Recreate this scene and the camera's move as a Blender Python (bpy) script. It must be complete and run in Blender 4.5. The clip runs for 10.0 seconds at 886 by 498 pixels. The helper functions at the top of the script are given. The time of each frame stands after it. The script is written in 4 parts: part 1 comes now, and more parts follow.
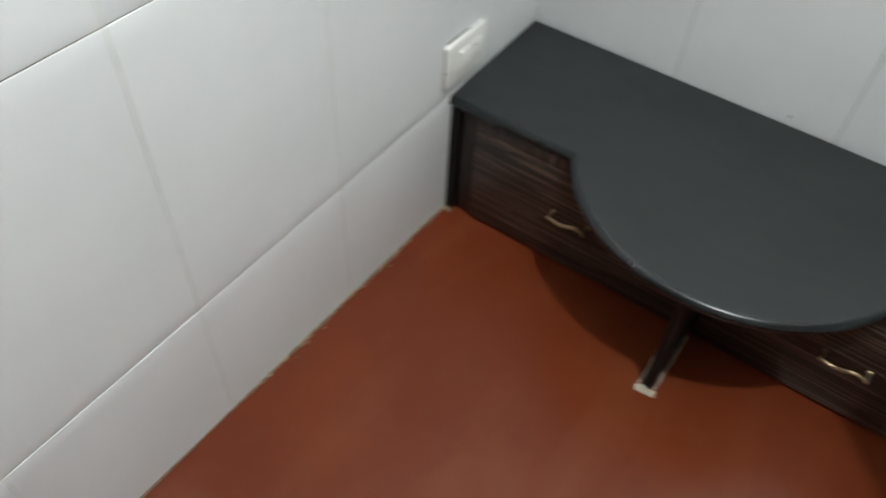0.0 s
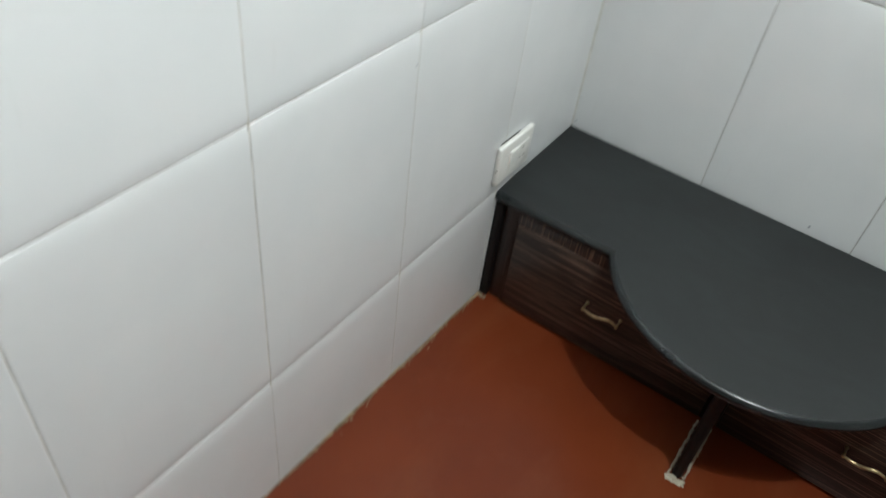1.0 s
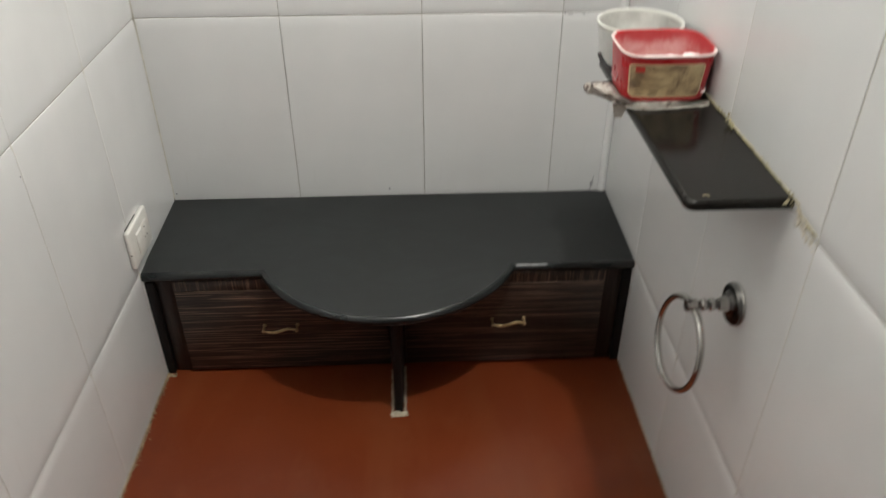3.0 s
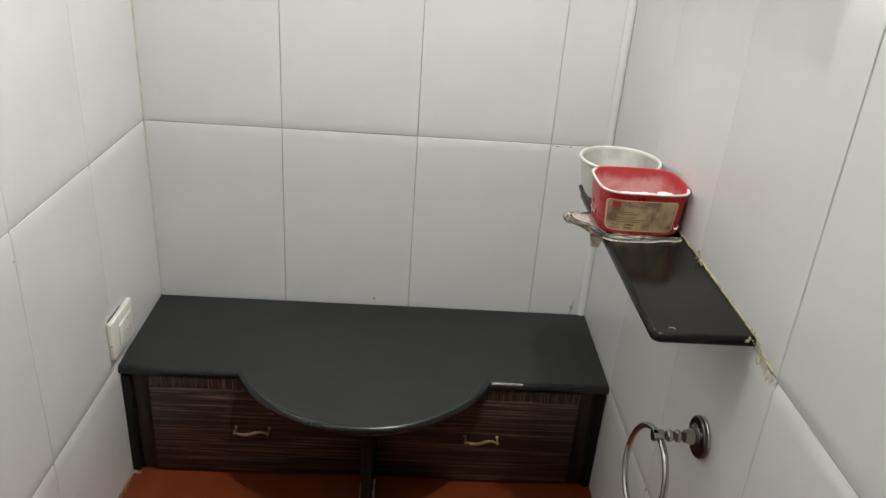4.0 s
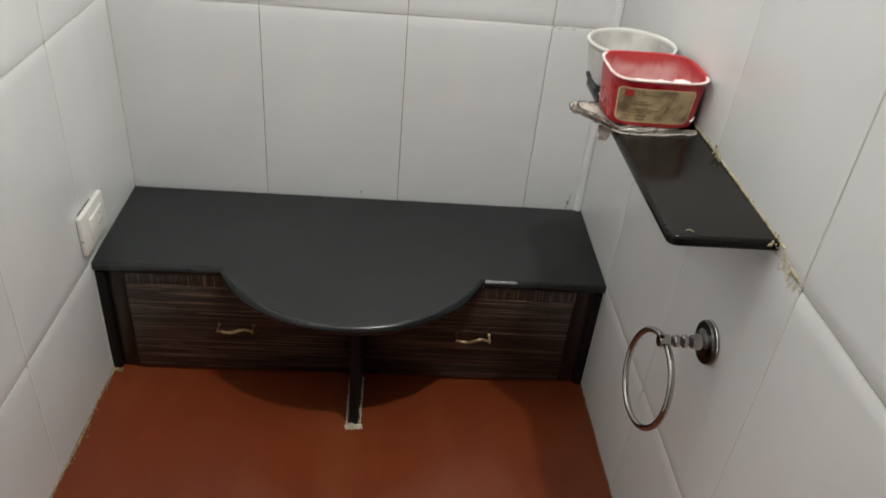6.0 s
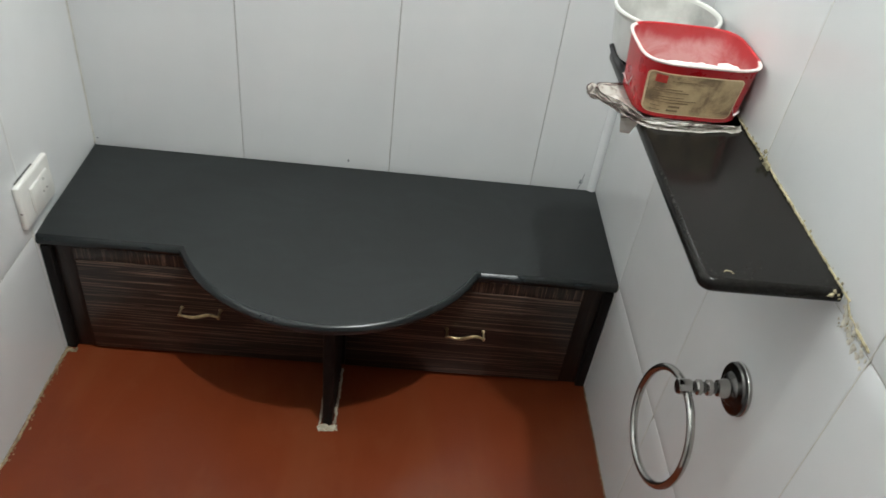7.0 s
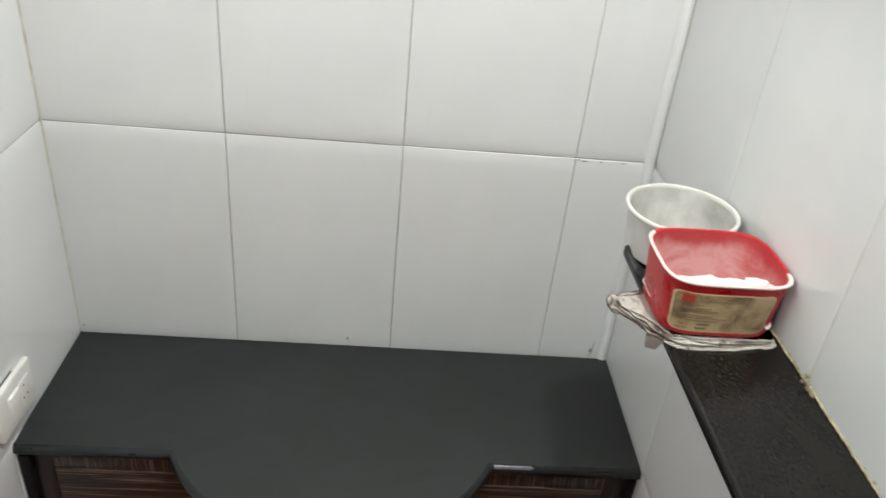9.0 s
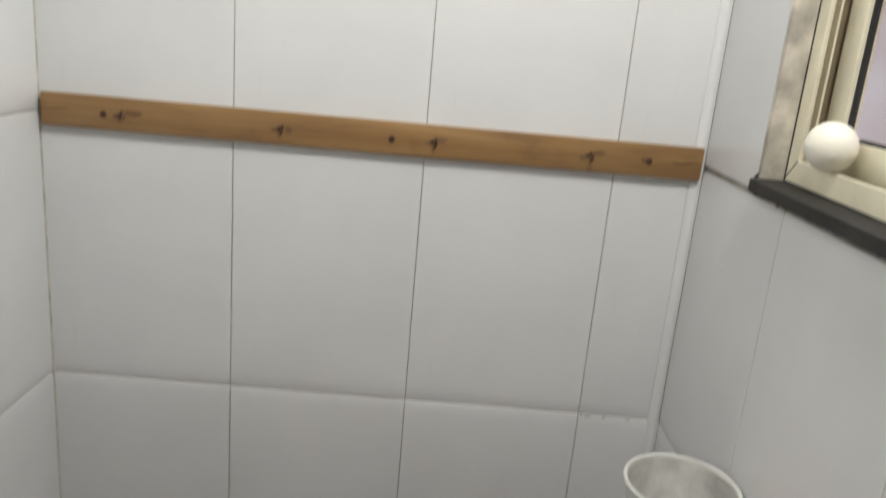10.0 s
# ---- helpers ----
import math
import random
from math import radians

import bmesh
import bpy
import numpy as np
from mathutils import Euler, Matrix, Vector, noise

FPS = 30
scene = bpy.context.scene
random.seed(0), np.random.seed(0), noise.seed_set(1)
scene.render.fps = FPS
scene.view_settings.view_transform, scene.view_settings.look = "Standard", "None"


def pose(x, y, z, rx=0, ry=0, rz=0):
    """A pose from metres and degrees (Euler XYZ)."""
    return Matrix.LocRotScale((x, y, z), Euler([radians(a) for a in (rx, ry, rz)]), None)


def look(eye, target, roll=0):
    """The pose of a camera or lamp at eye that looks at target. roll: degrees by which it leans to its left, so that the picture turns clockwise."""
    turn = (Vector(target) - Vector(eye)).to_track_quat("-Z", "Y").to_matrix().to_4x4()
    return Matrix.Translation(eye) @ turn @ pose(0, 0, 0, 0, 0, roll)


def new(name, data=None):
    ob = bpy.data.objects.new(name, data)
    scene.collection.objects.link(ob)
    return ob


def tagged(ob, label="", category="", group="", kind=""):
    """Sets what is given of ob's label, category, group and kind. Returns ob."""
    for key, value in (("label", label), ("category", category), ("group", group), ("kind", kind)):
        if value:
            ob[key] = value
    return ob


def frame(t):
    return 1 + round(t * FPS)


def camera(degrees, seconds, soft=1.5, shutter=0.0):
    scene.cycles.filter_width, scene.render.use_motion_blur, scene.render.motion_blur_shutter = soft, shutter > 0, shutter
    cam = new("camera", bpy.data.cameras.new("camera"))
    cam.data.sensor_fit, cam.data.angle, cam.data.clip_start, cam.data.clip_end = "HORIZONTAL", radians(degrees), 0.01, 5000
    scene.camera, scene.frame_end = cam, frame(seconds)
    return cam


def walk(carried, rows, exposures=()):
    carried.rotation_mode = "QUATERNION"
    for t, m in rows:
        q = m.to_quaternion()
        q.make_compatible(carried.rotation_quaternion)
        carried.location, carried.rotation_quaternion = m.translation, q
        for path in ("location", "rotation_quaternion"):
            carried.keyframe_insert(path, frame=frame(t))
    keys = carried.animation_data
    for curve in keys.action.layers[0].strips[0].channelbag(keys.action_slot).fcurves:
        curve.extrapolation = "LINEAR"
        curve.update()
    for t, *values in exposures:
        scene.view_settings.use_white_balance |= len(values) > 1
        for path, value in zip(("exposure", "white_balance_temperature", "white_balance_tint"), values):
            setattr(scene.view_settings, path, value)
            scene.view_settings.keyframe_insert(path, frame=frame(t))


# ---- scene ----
cam = camera(60.4, 10.0, 1.5, 0.5)
PATH = [
    (0, (0.592, -1.222, 1.132), (-0.106, -0.119, -0.383), 3.9),
    (0.2, (0.6082, -1.255, 1.1075), (-0.0125, -0.4756, -0.0137), 3.27),
    (0.3, (0.5857, -1.2749, 1.1269), (-0.0214, -0.5473, -0.0358), 4.53),
    (0.5, (0.58, -1.302, 1.14), (-0.245, -0.37, -0.425), 7.8),
    (0.6, (0.5252, -1.3316, 1.1468), (-0.0527, -0.6083, -0.0334), 10.68),
    (0.7, (0.4786, -1.3441, 1.1464), (-0.0359, -0.5203, 0.0033), 16.57),
    (0.8, (0.5102, -1.3396, 1.1692), (-0.0282, -0.4623, 0.0782), 13.5),
    (1, (0.513, -1.337, 1.184), (-0.231, -0.076, -0.178), 8.0),
    (1.2, (0.5159, -1.3387, 1.1981), (-0.0501, -0.3524, 0.2199), 3.4),
    (1.3, (0.5111, -1.3261, 1.2006), (-0.0543, -0.336, 0.226), 1.05),
    (1.5, (0.533, -1.296, 1.211), (-0.304, 0.015, -0.046), -4.1),
    (1.7, (0.538, -1.2962, 1.2006), (-0.089, -0.3098, 0.2605), -7.01),
    (2, (0.541, -1.288, 1.207), (-0.227, 0.052, -0.062), -7.1),
    (2.2, (0.5326, -1.3151, 1.1856), (0.1147, -0.1707, 0.3105), -3.86),
    (2.3, (0.5367, -1.3576, 1.1867), (0.1981, -0.1449, 0.3714), -4.51),
    (2.5, (0.538, -1.43, 1.198), (0.325, 0.238, 0.115), -4.1),
    (2.7, (0.5417, -1.52, 1.2072), (0.4826, -0.262, 0.3924), -4.49),
    (2.9, (0.5645, -1.5861, 1.208), (0.5932, -0.3485, 0.3609), -2.7),
    (3, (0.574, -1.609, 1.204), (0.646, 0.05, 0.089), -0.1),
    (3.2, (0.585, -1.628, 1.214), (0.634, 0.098, 0.203), 3.5),
    (4.3, (0.5889, -1.6498, 1.2338), (0.6743, -0.296, 0.5936), 3.85),
    (4.5, (0.58, -1.666, 1.251), (0.708, 0.135, 0.39), 3.4),
    (4.8, (0.5756, -1.6564, 1.2367), (0.6647, -0.3022, 0.5977), 3.75),
    (5, (0.569, -1.652, 1.227), (0.696, 0.11, 0.289), 4.1),
    (5.2, (0.5691, -1.6458, 1.2159), (0.6738, -0.3476, 0.4718), 4.77),
    (5.5, (0.567, -1.631, 1.209), (0.719, 0.09, 0.201), 5.0),
    (5.7, (0.5679, -1.607, 1.2041), (0.6883, -0.3307, 0.4253), 5.49),
    (6.8, (0.61, -1.384, 1.151), (0.727, 0.185, -0.083), 6.9),
    (7, (0.623, -1.346, 1.159), (0.754, 0.218, -0.081), 8.0),
    (7.2, (0.6488, -1.326, 1.1576), (0.6941, -0.1825, 0.1879), 5.27),
    (7.5, (0.65, -1.32, 1.165), (0.726, 0.227, -0.101), 5.3),
    (7.7, (0.6485, -1.3024, 1.1705), (0.7304, -0.1211, 0.2497), 5.87),
    (8, (0.62, -1.279, 1.184), (0.771, 0.331, 0.008), 6.4),
    (8.5, (0.572, -1.243, 1.208), (0.799, 0.444, 0.157), 6.9),
    (8.8, (0.585, -1.2263, 1.217), (0.7232, 0.0608, 0.4592), 6.3),
    (9, (0.588, -1.208, 1.237), (0.727, 0.508, 0.22), 5.9),
    (9.3, (0.6056, -1.2008, 1.2333), (0.6307, 0.1634, 0.6102), 5.49),
    (9.5, (0.599, -1.194, 1.265), (0.644, 0.666, 0.531), 5.7),
    (9.7, (0.613, -1.19, 1.298), (0.642, 0.693, 0.624), 5.4),
    (10, (0.62, -1.191, 1.323), (0.656, 0.736, 0.79), 5.1),
]
# the phone brightens, darkens and tints its picture on the way: seconds, stops, kelvin, tint
EXPOSURES = [(0.0, 0.27, 6060, 2), (0.5, 0.29, 6040, 2), (1.0, 0.2, 6010, 1), (1.5, 0.12, 6080, 1), (2.0, 0.05, 6260, 3), (2.5, 0.05, 6560, 6),
             (3.0, 0.05, 6700, 7), (4.5, -0.05, 6600, 7), (5.0, -0.06, 6740, 8), (5.5, -0.08, 6720, 8), (7.0, 0.32, 6190, 3), (7.5, 0.36, 6120, 2),
             (8.0, 0.34, 6100, 2), (8.5, 0.34, 6180, 3), (9.0, 0.28, 6420, 5), (9.5, -0.13, 6560, 7), (10.0, -0.56, 6600, 8)]
walk(cam, [(t, look(eye, target, roll)) for t, eye, target, roll in PATH], EXPOSURES)

# ---------------------------------------------------------------- light
world = bpy.data.worlds.new("world")
scene.world = world
world.use_nodes = True
wbg = world.node_tree.nodes["Background"]
wbg.inputs[0].default_value = (0.75, 0.85, 1.0, 1)
wbg.inputs[1].default_value = 0.25

bulb = bpy.data.lights.new("wall_bulb", "POINT")
bulb.energy = 61.0
bulb.color = (1.0, 0.975, 0.94)
bulb.shadow_soft_size = 0.035
bulb_ob = new("wall_bulb", bulb)
bulb_ob.location = (0.905, -0.87, 2.27)

# ---------------------------------------------------------------- room numbers
RX = 1.04            # width of the room
DY = 2.1             # depth of the room
TW, TH = 0.300, 0.443
Z0 = 0.277           # first level joint
CEIL = Z0 + 5 * TH
WIN = (0.213, 0.813, 1.183, 1.70)   # window: distance from the back wall, heights

# ---------------------------------------------------------------- material tools


def material(name, base, rough=0.5, metal=0.0):
    m = bpy.data.materials.new(name)
    m.use_nodes = True
    nt = m.node_tree
    b = nt.nodes["Principled BSDF"]
    b.inputs["Base Color"].default_value = (*base, 1)
    b.inputs["Roughness"].default_value = rough
    b.inputs["Metallic"].default_value = metal
    return m, nt, b


def coords(nt, scale=(1, 1, 1), kind="Object", rot=(0, 0, 0)):
    tc = nt.nodes.new("ShaderNodeTexCoord")
    mp = nt.nodes.new("ShaderNodeMapping")
    mp.inputs["Scale"].default_value = scale
    mp.inputs["Rotation"].default_value = rot
    nt.links.new(tc.outputs[kind], mp.inputs["Vector"])
    return mp.outputs["Vector"]


def noise_tex(nt, vec, scale, detail=4.0, rough=0.55, distort=0.0):
    n = nt.nodes.new("ShaderNodeTexNoise")
    n.inputs["Scale"].default_value = scale
    n.inputs["Detail"].default_value = detail
    n.inputs["Roughness"].default_value = rough
    n.inputs["Distortion"].default_value = distort
    nt.links.new(vec, n.inputs["Vector"])
    return n.outputs["Fac"]


def ramp(nt, fac, stops):
    r = nt.nodes.new("ShaderNodeValToRGB")
    el = r.color_ramp.elements
    while len(el) < len(stops):
        el.new(0.5)
    for e, (p, c) in zip(el, stops):
        e.position = p
        e.color = (*c, 1) if len(c) == 3 else c
    nt.links.new(fac, r.inputs["Fac"])
    return r.outputs["Color"]


def grey(v):
    return (v, v, v)


def mix(nt, fac, a, b, mode="MIX"):
    n = nt.nodes.new("ShaderNodeMix")
    n.data_type = "RGBA"
    n.blend_type = mode
    for sock, val in ((n.inputs[0], fac), (n.inputs[6], a), (n.inputs[7], b)):
        if isinstance(val, (int, float)):
            sock.default_value = val
        elif isinstance(val, tuple):
            sock.default_value = (*val, 1)
        else:
            nt.links.new(val, sock)
    return n.outputs[2]


def bump(nt, b, height, strength, dist=0.001):
    n = nt.nodes.new("ShaderNodeBump")
    n.inputs["Strength"].default_value = strength
    n.inputs["Distance"].default_value = dist
    nt.links.new(height, n.inputs["Height"])
    nt.links.new(n.outputs["Normal"], b.inputs["Normal"])
    return n


def to_rough(nt, b, fac, lo, hi):
    r = nt.nodes.new("ShaderNodeMapRange")
    r.inputs["To Min"].default_value = lo
    r.inputs["To Max"].default_value = hi
    nt.links.new(fac, r.inputs["Value"])
    nt.links.new(r.outputs["Result"], b.inputs["Roughness"])


def spread(nt, amount):
    """A shade that differs a little from piece to piece."""
    oi = nt.nodes.new("ShaderNodeObjectInfo")
    r = nt.nodes.new("ShaderNodeMapRange")
    r.inputs["To Min"].default_value = 1 - amount
    r.inputs["To Max"].default_value = 1.0
    nt.links.new(oi.outputs["Random"], r.inputs["Value"])
    return r.outputs["Result"]


# ---------------------------------------------------------------- materials
def make_tile():
    m, nt, b = material("glazed_white_tile", (0.78, 0.785, 0.78), 0.1)
    v = coords(nt)
    cloud = noise_tex(nt, v, 5.0, 3)
    fine = noise_tex(nt, v, 60.0, 3)
    col = ramp(nt, cloud, [(0.3, (0.70, 0.71, 0.713)), (0.7, (0.75, 0.756, 0.755))])
    smear = ramp(nt, noise_tex(nt, coords(nt, (14, 14, 1.5)), 3.0, 5), [(0.66, grey(0)), (0.86, grey(0.7))])
    col = mix(nt, smear, col, (0.68, 0.684, 0.676))
    hsv = nt.nodes.new("ShaderNodeHueSaturation")
    nt.links.new(col, hsv.inputs["Color"])
    nt.links.new(spread(nt, 0.035), hsv.inputs["Value"])
    nt.links.new(hsv.outputs["Color"], b.inputs["Base Color"])
    to_rough(nt, b, fine, 0.07, 0.22)
    b.inputs["Specular IOR Level"].default_value = 0.5
    bump(nt, b, noise_tex(nt, v, 9.0, 2), 0.12, 0.004)
    return m


def make_grout():
    m, nt, b = material("dirty_cement_grout", (0.36, 0.34, 0.30), 0.9)
    f = noise_tex(nt, coords(nt), 18.0, 6)
    nt.links.new(ramp(nt, f, [(0.3, (0.17, 0.158, 0.13)), (0.7, (0.43, 0.41, 0.36))]), b.inputs["Base Color"])
    bump(nt, b, noise_tex(nt, coords(nt), 220.0, 3), 0.4)
    return m


def make_floor():
    m, nt, b = material("red_oxide_cement", (0.22, 0.06, 0.025), 0.3)
    v = coords(nt)
    big = noise_tex(nt, v, 2.6, 4)
    mid = noise_tex(nt, v, 14.0, 6, 0.6)
    col = ramp(nt, big, [(0.3, (0.122, 0.0226, 0.0070)), (0.7, (0.160, 0.0340, 0.0106))])
    col = mix(nt, ramp(nt, mid, [(0.55, grey(0)), (0.85, grey(0.5))]), col, (0.165, 0.048, 0.020))
    scr = ramp(nt, noise_tex(nt, coords(nt, (90, 5, 1), rot=(0, 0, 0.5)), 2.0, 3), [(0.77, grey(0)), (0.80, grey(0.25))])
    col = mix(nt, scr, col, (0.24, 0.10, 0.055))
    wipe = ramp(nt, noise_tex(nt, coords(nt, (5, 1.6, 1), rot=(0, 0, -0.45)), 1.3, 4, 0.55, 0.6), [(0.50, grey(0)), (0.70, grey(0.35))])
    col = mix(nt, wipe, col, (0.190, 0.060, 0.024))
    nt.links.new(col, b.inputs["Base Color"])
    to_rough(nt, b, big, 0.26, 0.36)
    b.inputs["Specular IOR Level"].default_value = 0.25
    bump(nt, b, noise_tex(nt, v, 7.0, 2), 0.05, 0.003)
    return m


def make_granite(name, dark, light, rlo, rhi, spec, speckle=0.25):
    m, nt, b = material(name, dark, 0.4)
    v = coords(nt)
    cloud = noise_tex(nt, v, 5.0, 3)
    col = ramp(nt, cloud, [(0.25, dark), (0.8, light)])
    if speckle:
        speck = noise_tex(nt, v, 230.0, 2)
        col = mix(nt, ramp(nt, speck, [(0.46, grey(0)), (0.72, grey(speckle * 0.8))]), col, tuple(min(1, c * 1.9) for c in light))
        spot = noise_tex(nt, v, 260.0, 2)
        col = mix(nt, ramp(nt, spot, [(0.69, grey(0)), (0.75, grey(speckle))]), col, tuple(min(1, c * 5.0) for c in light))
        dust = noise_tex(nt, coords(nt, (9, 4, 1)), 2.2, 6, 0.7, 0.8)
        col = mix(nt, ramp(nt, dust, [(0.45, grey(0)), (0.75, grey(speckle * 0.7))]), col, tuple(min(1, c * 2.0) for c in light))
    else:
        film = noise_tex(nt, coords(nt, (3, 5, 1), rot=(0, 0, 0.3)), 2.4, 6, 0.65, 0.9)
        col = mix(nt, ramp(nt, film, [(0.44, grey(0)), (0.74, grey(0.55))]), col, tuple(c * 1.9 for c in light))
        lint = noise_tex(nt, v, 140.0, 2)
        col = mix(nt, ramp(nt, lint, [(0.73, grey(0)), (0.78, grey(0.35))]), col, tuple(c * 4.0 for c in light))
    nt.links.new(col, b.inputs["Base Color"])
    to_rough(nt, b, noise_tex(nt, v, 3.0, 1), rlo, rhi)
    b.inputs["Specular IOR Level"].default_value = spec
    return m


def make_laminate(name, along, streak=0.95, depth=1.0):
    """Dark wood-print laminate; along: the axis its grain runs on; streak: how plainly the pale lines show; depth: the ground's lightness."""
    m, nt, b = material(name, (0.03, 0.016, 0.012), 0.35)
    sc = {"x": (1.1, 40, 75), "z": (85, 40, 2.0)}[along]
    g = noise_tex(nt, coords(nt, sc), 1.6, 5, 0.62, 0.35)
    thin = noise_tex(nt, coords(nt, (sc[0] * 1.7, sc[1] * 2.8, sc[2] * 2.8) if along == "x" else tuple(q * 2.2 for q in sc)), 1.5, 2, 0.5, 0.9)
    hair = noise_tex(nt, coords(nt, tuple(q * 4.2 for q in sc)), 1.5, 2, 0.5, 0.6)
    col = ramp(nt, g, [(q, tuple(c * depth for c in tone)) for q, tone in ((0.30, (0.0100, 0.0060, 0.0050)), (0.52, (0.0165, 0.0098, 0.0076)), (0.70, (0.0270, 0.0160, 0.0120)))])
    line = ramp(nt, thin, [(0.575, grey(0)), (0.600, grey(streak)), (0.65, grey(streak)), (0.70, grey(streak * 0.3))])
    col = mix(nt, line, col, (0.165, 0.108, 0.076))
    fine = ramp(nt, hair, [(0.58, grey(0)), (0.66, grey(streak * 0.55))])
    col = mix(nt, fine, col, (0.115, 0.073, 0.050))
    nt.links.new(col, b.inputs["Base Color"])
    to_rough(nt, b, g, 0.28, 0.42)
    bump(nt, b, thin, 0.2, 0.0006)
    return m


def make_plain(name, base, rough, metal=0.0, var=0.12, scale=30.0, bmp=0.1):
    m, nt, b = material(name, base, rough, metal)
    f = noise_tex(nt, coords(nt), scale, 5)
    lo = tuple(c * (1 - var) for c in base)
    hi = tuple(min(1, c * (1 + var)) for c in base)
    nt.links.new(ramp(nt, f, [(0.3, lo), (0.7, hi)]), b.inputs["Base Color"])
    to_rough(nt, b, noise_tex(nt, coords(nt), scale * 2.7, 4), max(0.03, rough * 0.75), min(1, rough * 1.3))
    if bmp:
        bump(nt, b, noise_tex(nt, coords(nt), scale * 5, 3), bmp, 0.0006)
    return m


def make_wood():
    m, nt, b = material("brown_pine", (0.36, 0.21, 0.10), 0.5)
    g = noise_tex(nt, coords(nt, (2.2, 30, 26)), 2.0, 6, 0.6, 0.5)
    col = ramp(nt, g, [(0.25, (0.180, 0.094, 0.033)), (0.5, (0.262, 0.148, 0.055)), (0.75, (0.335, 0.203, 0.083))])
    blot = noise_tex(nt, coords(nt, (1, 1, 1)), 9.0, 4)
    col = mix(nt, ramp(nt, blot, [(0.58, grey(0)), (0.78, grey(0.7))]), col, (0.120, 0.062, 0.024))
    nt.links.new(col, b.inputs["Base Color"])
    bump(nt, b, g, 0.25, 0.001)
    return m


def make_dusty_red():
    """Red plastic with white powder clinging to it."""
    m, nt, b = material("dusty_red_plastic", (0.55, 0.02, 0.025), 0.35)
    v = coords(nt)
    f = noise_tex(nt, v, 22.0, 6, 0.65, 0.6)
    dust = ramp(nt, f, [(0.34, grey(0.25)), (0.60, grey(0.85))])
    # powder clings to the lower walls, the strip under the rim stays clean with ragged ends
    sep = nt.nodes.new("ShaderNodeSeparateXYZ")
    nt.links.new(coords(nt), sep.inputs[0])
    rag = nt.nodes.new("ShaderNodeMath")
    rag.operation = "MULTIPLY_ADD"
    nt.links.new(noise_tex(nt, coords(nt, (1, 1, 0.4)), 30.0, 5, 0.6, 0.5), rag.inputs[0])
    rag.inputs[1].default_value = 0.034
    nt.links.new(sep.outputs["Z"], rag.inputs[2])
    clean = ramp(nt, rag.outputs[0], [(0.070, grey(1)), (0.083, grey(0.12))])
    dust = mix(nt, 1.0, dust, clean, "MULTIPLY")
    nt.links.new(mix(nt, dust, (0.40, 0.010, 0.016), (0.60, 0.36, 0.35)), b.inputs["Base Color"])
    to_rough(nt, b, f, 0.35, 0.8)
    return m


def make_newsprint():
    m, nt, b = material("old_newsprint", (0.6, 0.54, 0.48), 0.85)
    f = noise_tex(nt, coords(nt), 30.0, 4, 0.6, 1.5)
    col = ramp(nt, f, [(0.34, (0.86, 0.84, 0.80)), (0.54, (0.76, 0.72, 0.66)), (0.60, (0.50, 0.43, 0.38)), (0.64, (0.10, 0.08, 0.07)), (0.72, (0.52, 0.45, 0.40))])
    lines = noise_tex(nt, coords(nt, (14, 120, 14), rot=(0, 0, 0.4)), 2.0, 3)
    col = mix(nt, ramp(nt, lines, [(0.60, grey(0)), (0.66, grey(0.5))]), col, (0.20, 0.16, 0.15))
    nt.links.new(col, b.inputs["Base Color"])
    bump(nt, b, noise_tex(nt, coords(nt), 90.0, 4), 0.5, 0.002)
    return m


def make_label():
    m, nt, b = material("stained_paper_label", (0.55, 0.42, 0.20), 0.55)
    f = noise_tex(nt, coords(nt), 26.0, 6, 0.65, 0.4)
    col = ramp(nt, f, [(0.35, (0.56, 0.43, 0.25)), (0.50, (0.46, 0.34, 0.19)), (0.62, (0.22, 0.15, 0.085)), (0.76, (0.09, 0.062, 0.042))])
    nt.links.new(col, b.inputs["Base Color"])
    return m


def make_white_tub():
    m, nt, b = material("milky_white_plastic", (0.72, 0.73, 0.71), 0.35)
    f = noise_tex(nt, coords(nt, (1, 1, 0.5)), 24.0, 5, 0.6, 0.8)
    nt.links.new(ramp(nt, f, [(0.42, (0.72, 0.73, 0.71)), (0.70, (0.50, 0.51, 0.49))]), b.inputs["Base Color"])
    b.inputs["Subsurface Weight"].default_value = 0.15
    b.inputs["Subsurface Radius"].default_value = (0.004, 0.004, 0.004)
    return m


def make_glass():
    m, nt, b = material("window_glass", (0.95, 0.97, 0.97), 0.03)
    b.inputs["Transmission Weight"].default_value = 1.0
    b.inputs["IOR"].default_value = 1.1
    to_rough(nt, b, noise_tex(nt, coords(nt), 12.0, 4), 0.02, 0.14)
    return m


def make_outside():
    m, nt, b = material("hazy_outside", (0.5, 0.42, 0.42), 0.9)
    f = noise_tex(nt, coords(nt), 2.2, 2)
    col = ramp(nt, f, [(0.35, (0.56, 0.44, 0.46)), (0.65, (0.70, 0.64, 0.68))])
    nt.links.new(col, b.inputs["Base Color"])
    nt.links.new(col, b.inputs["Emission Color"])
    b.inputs["Emission Strength"].default_value = 1.0
    return m


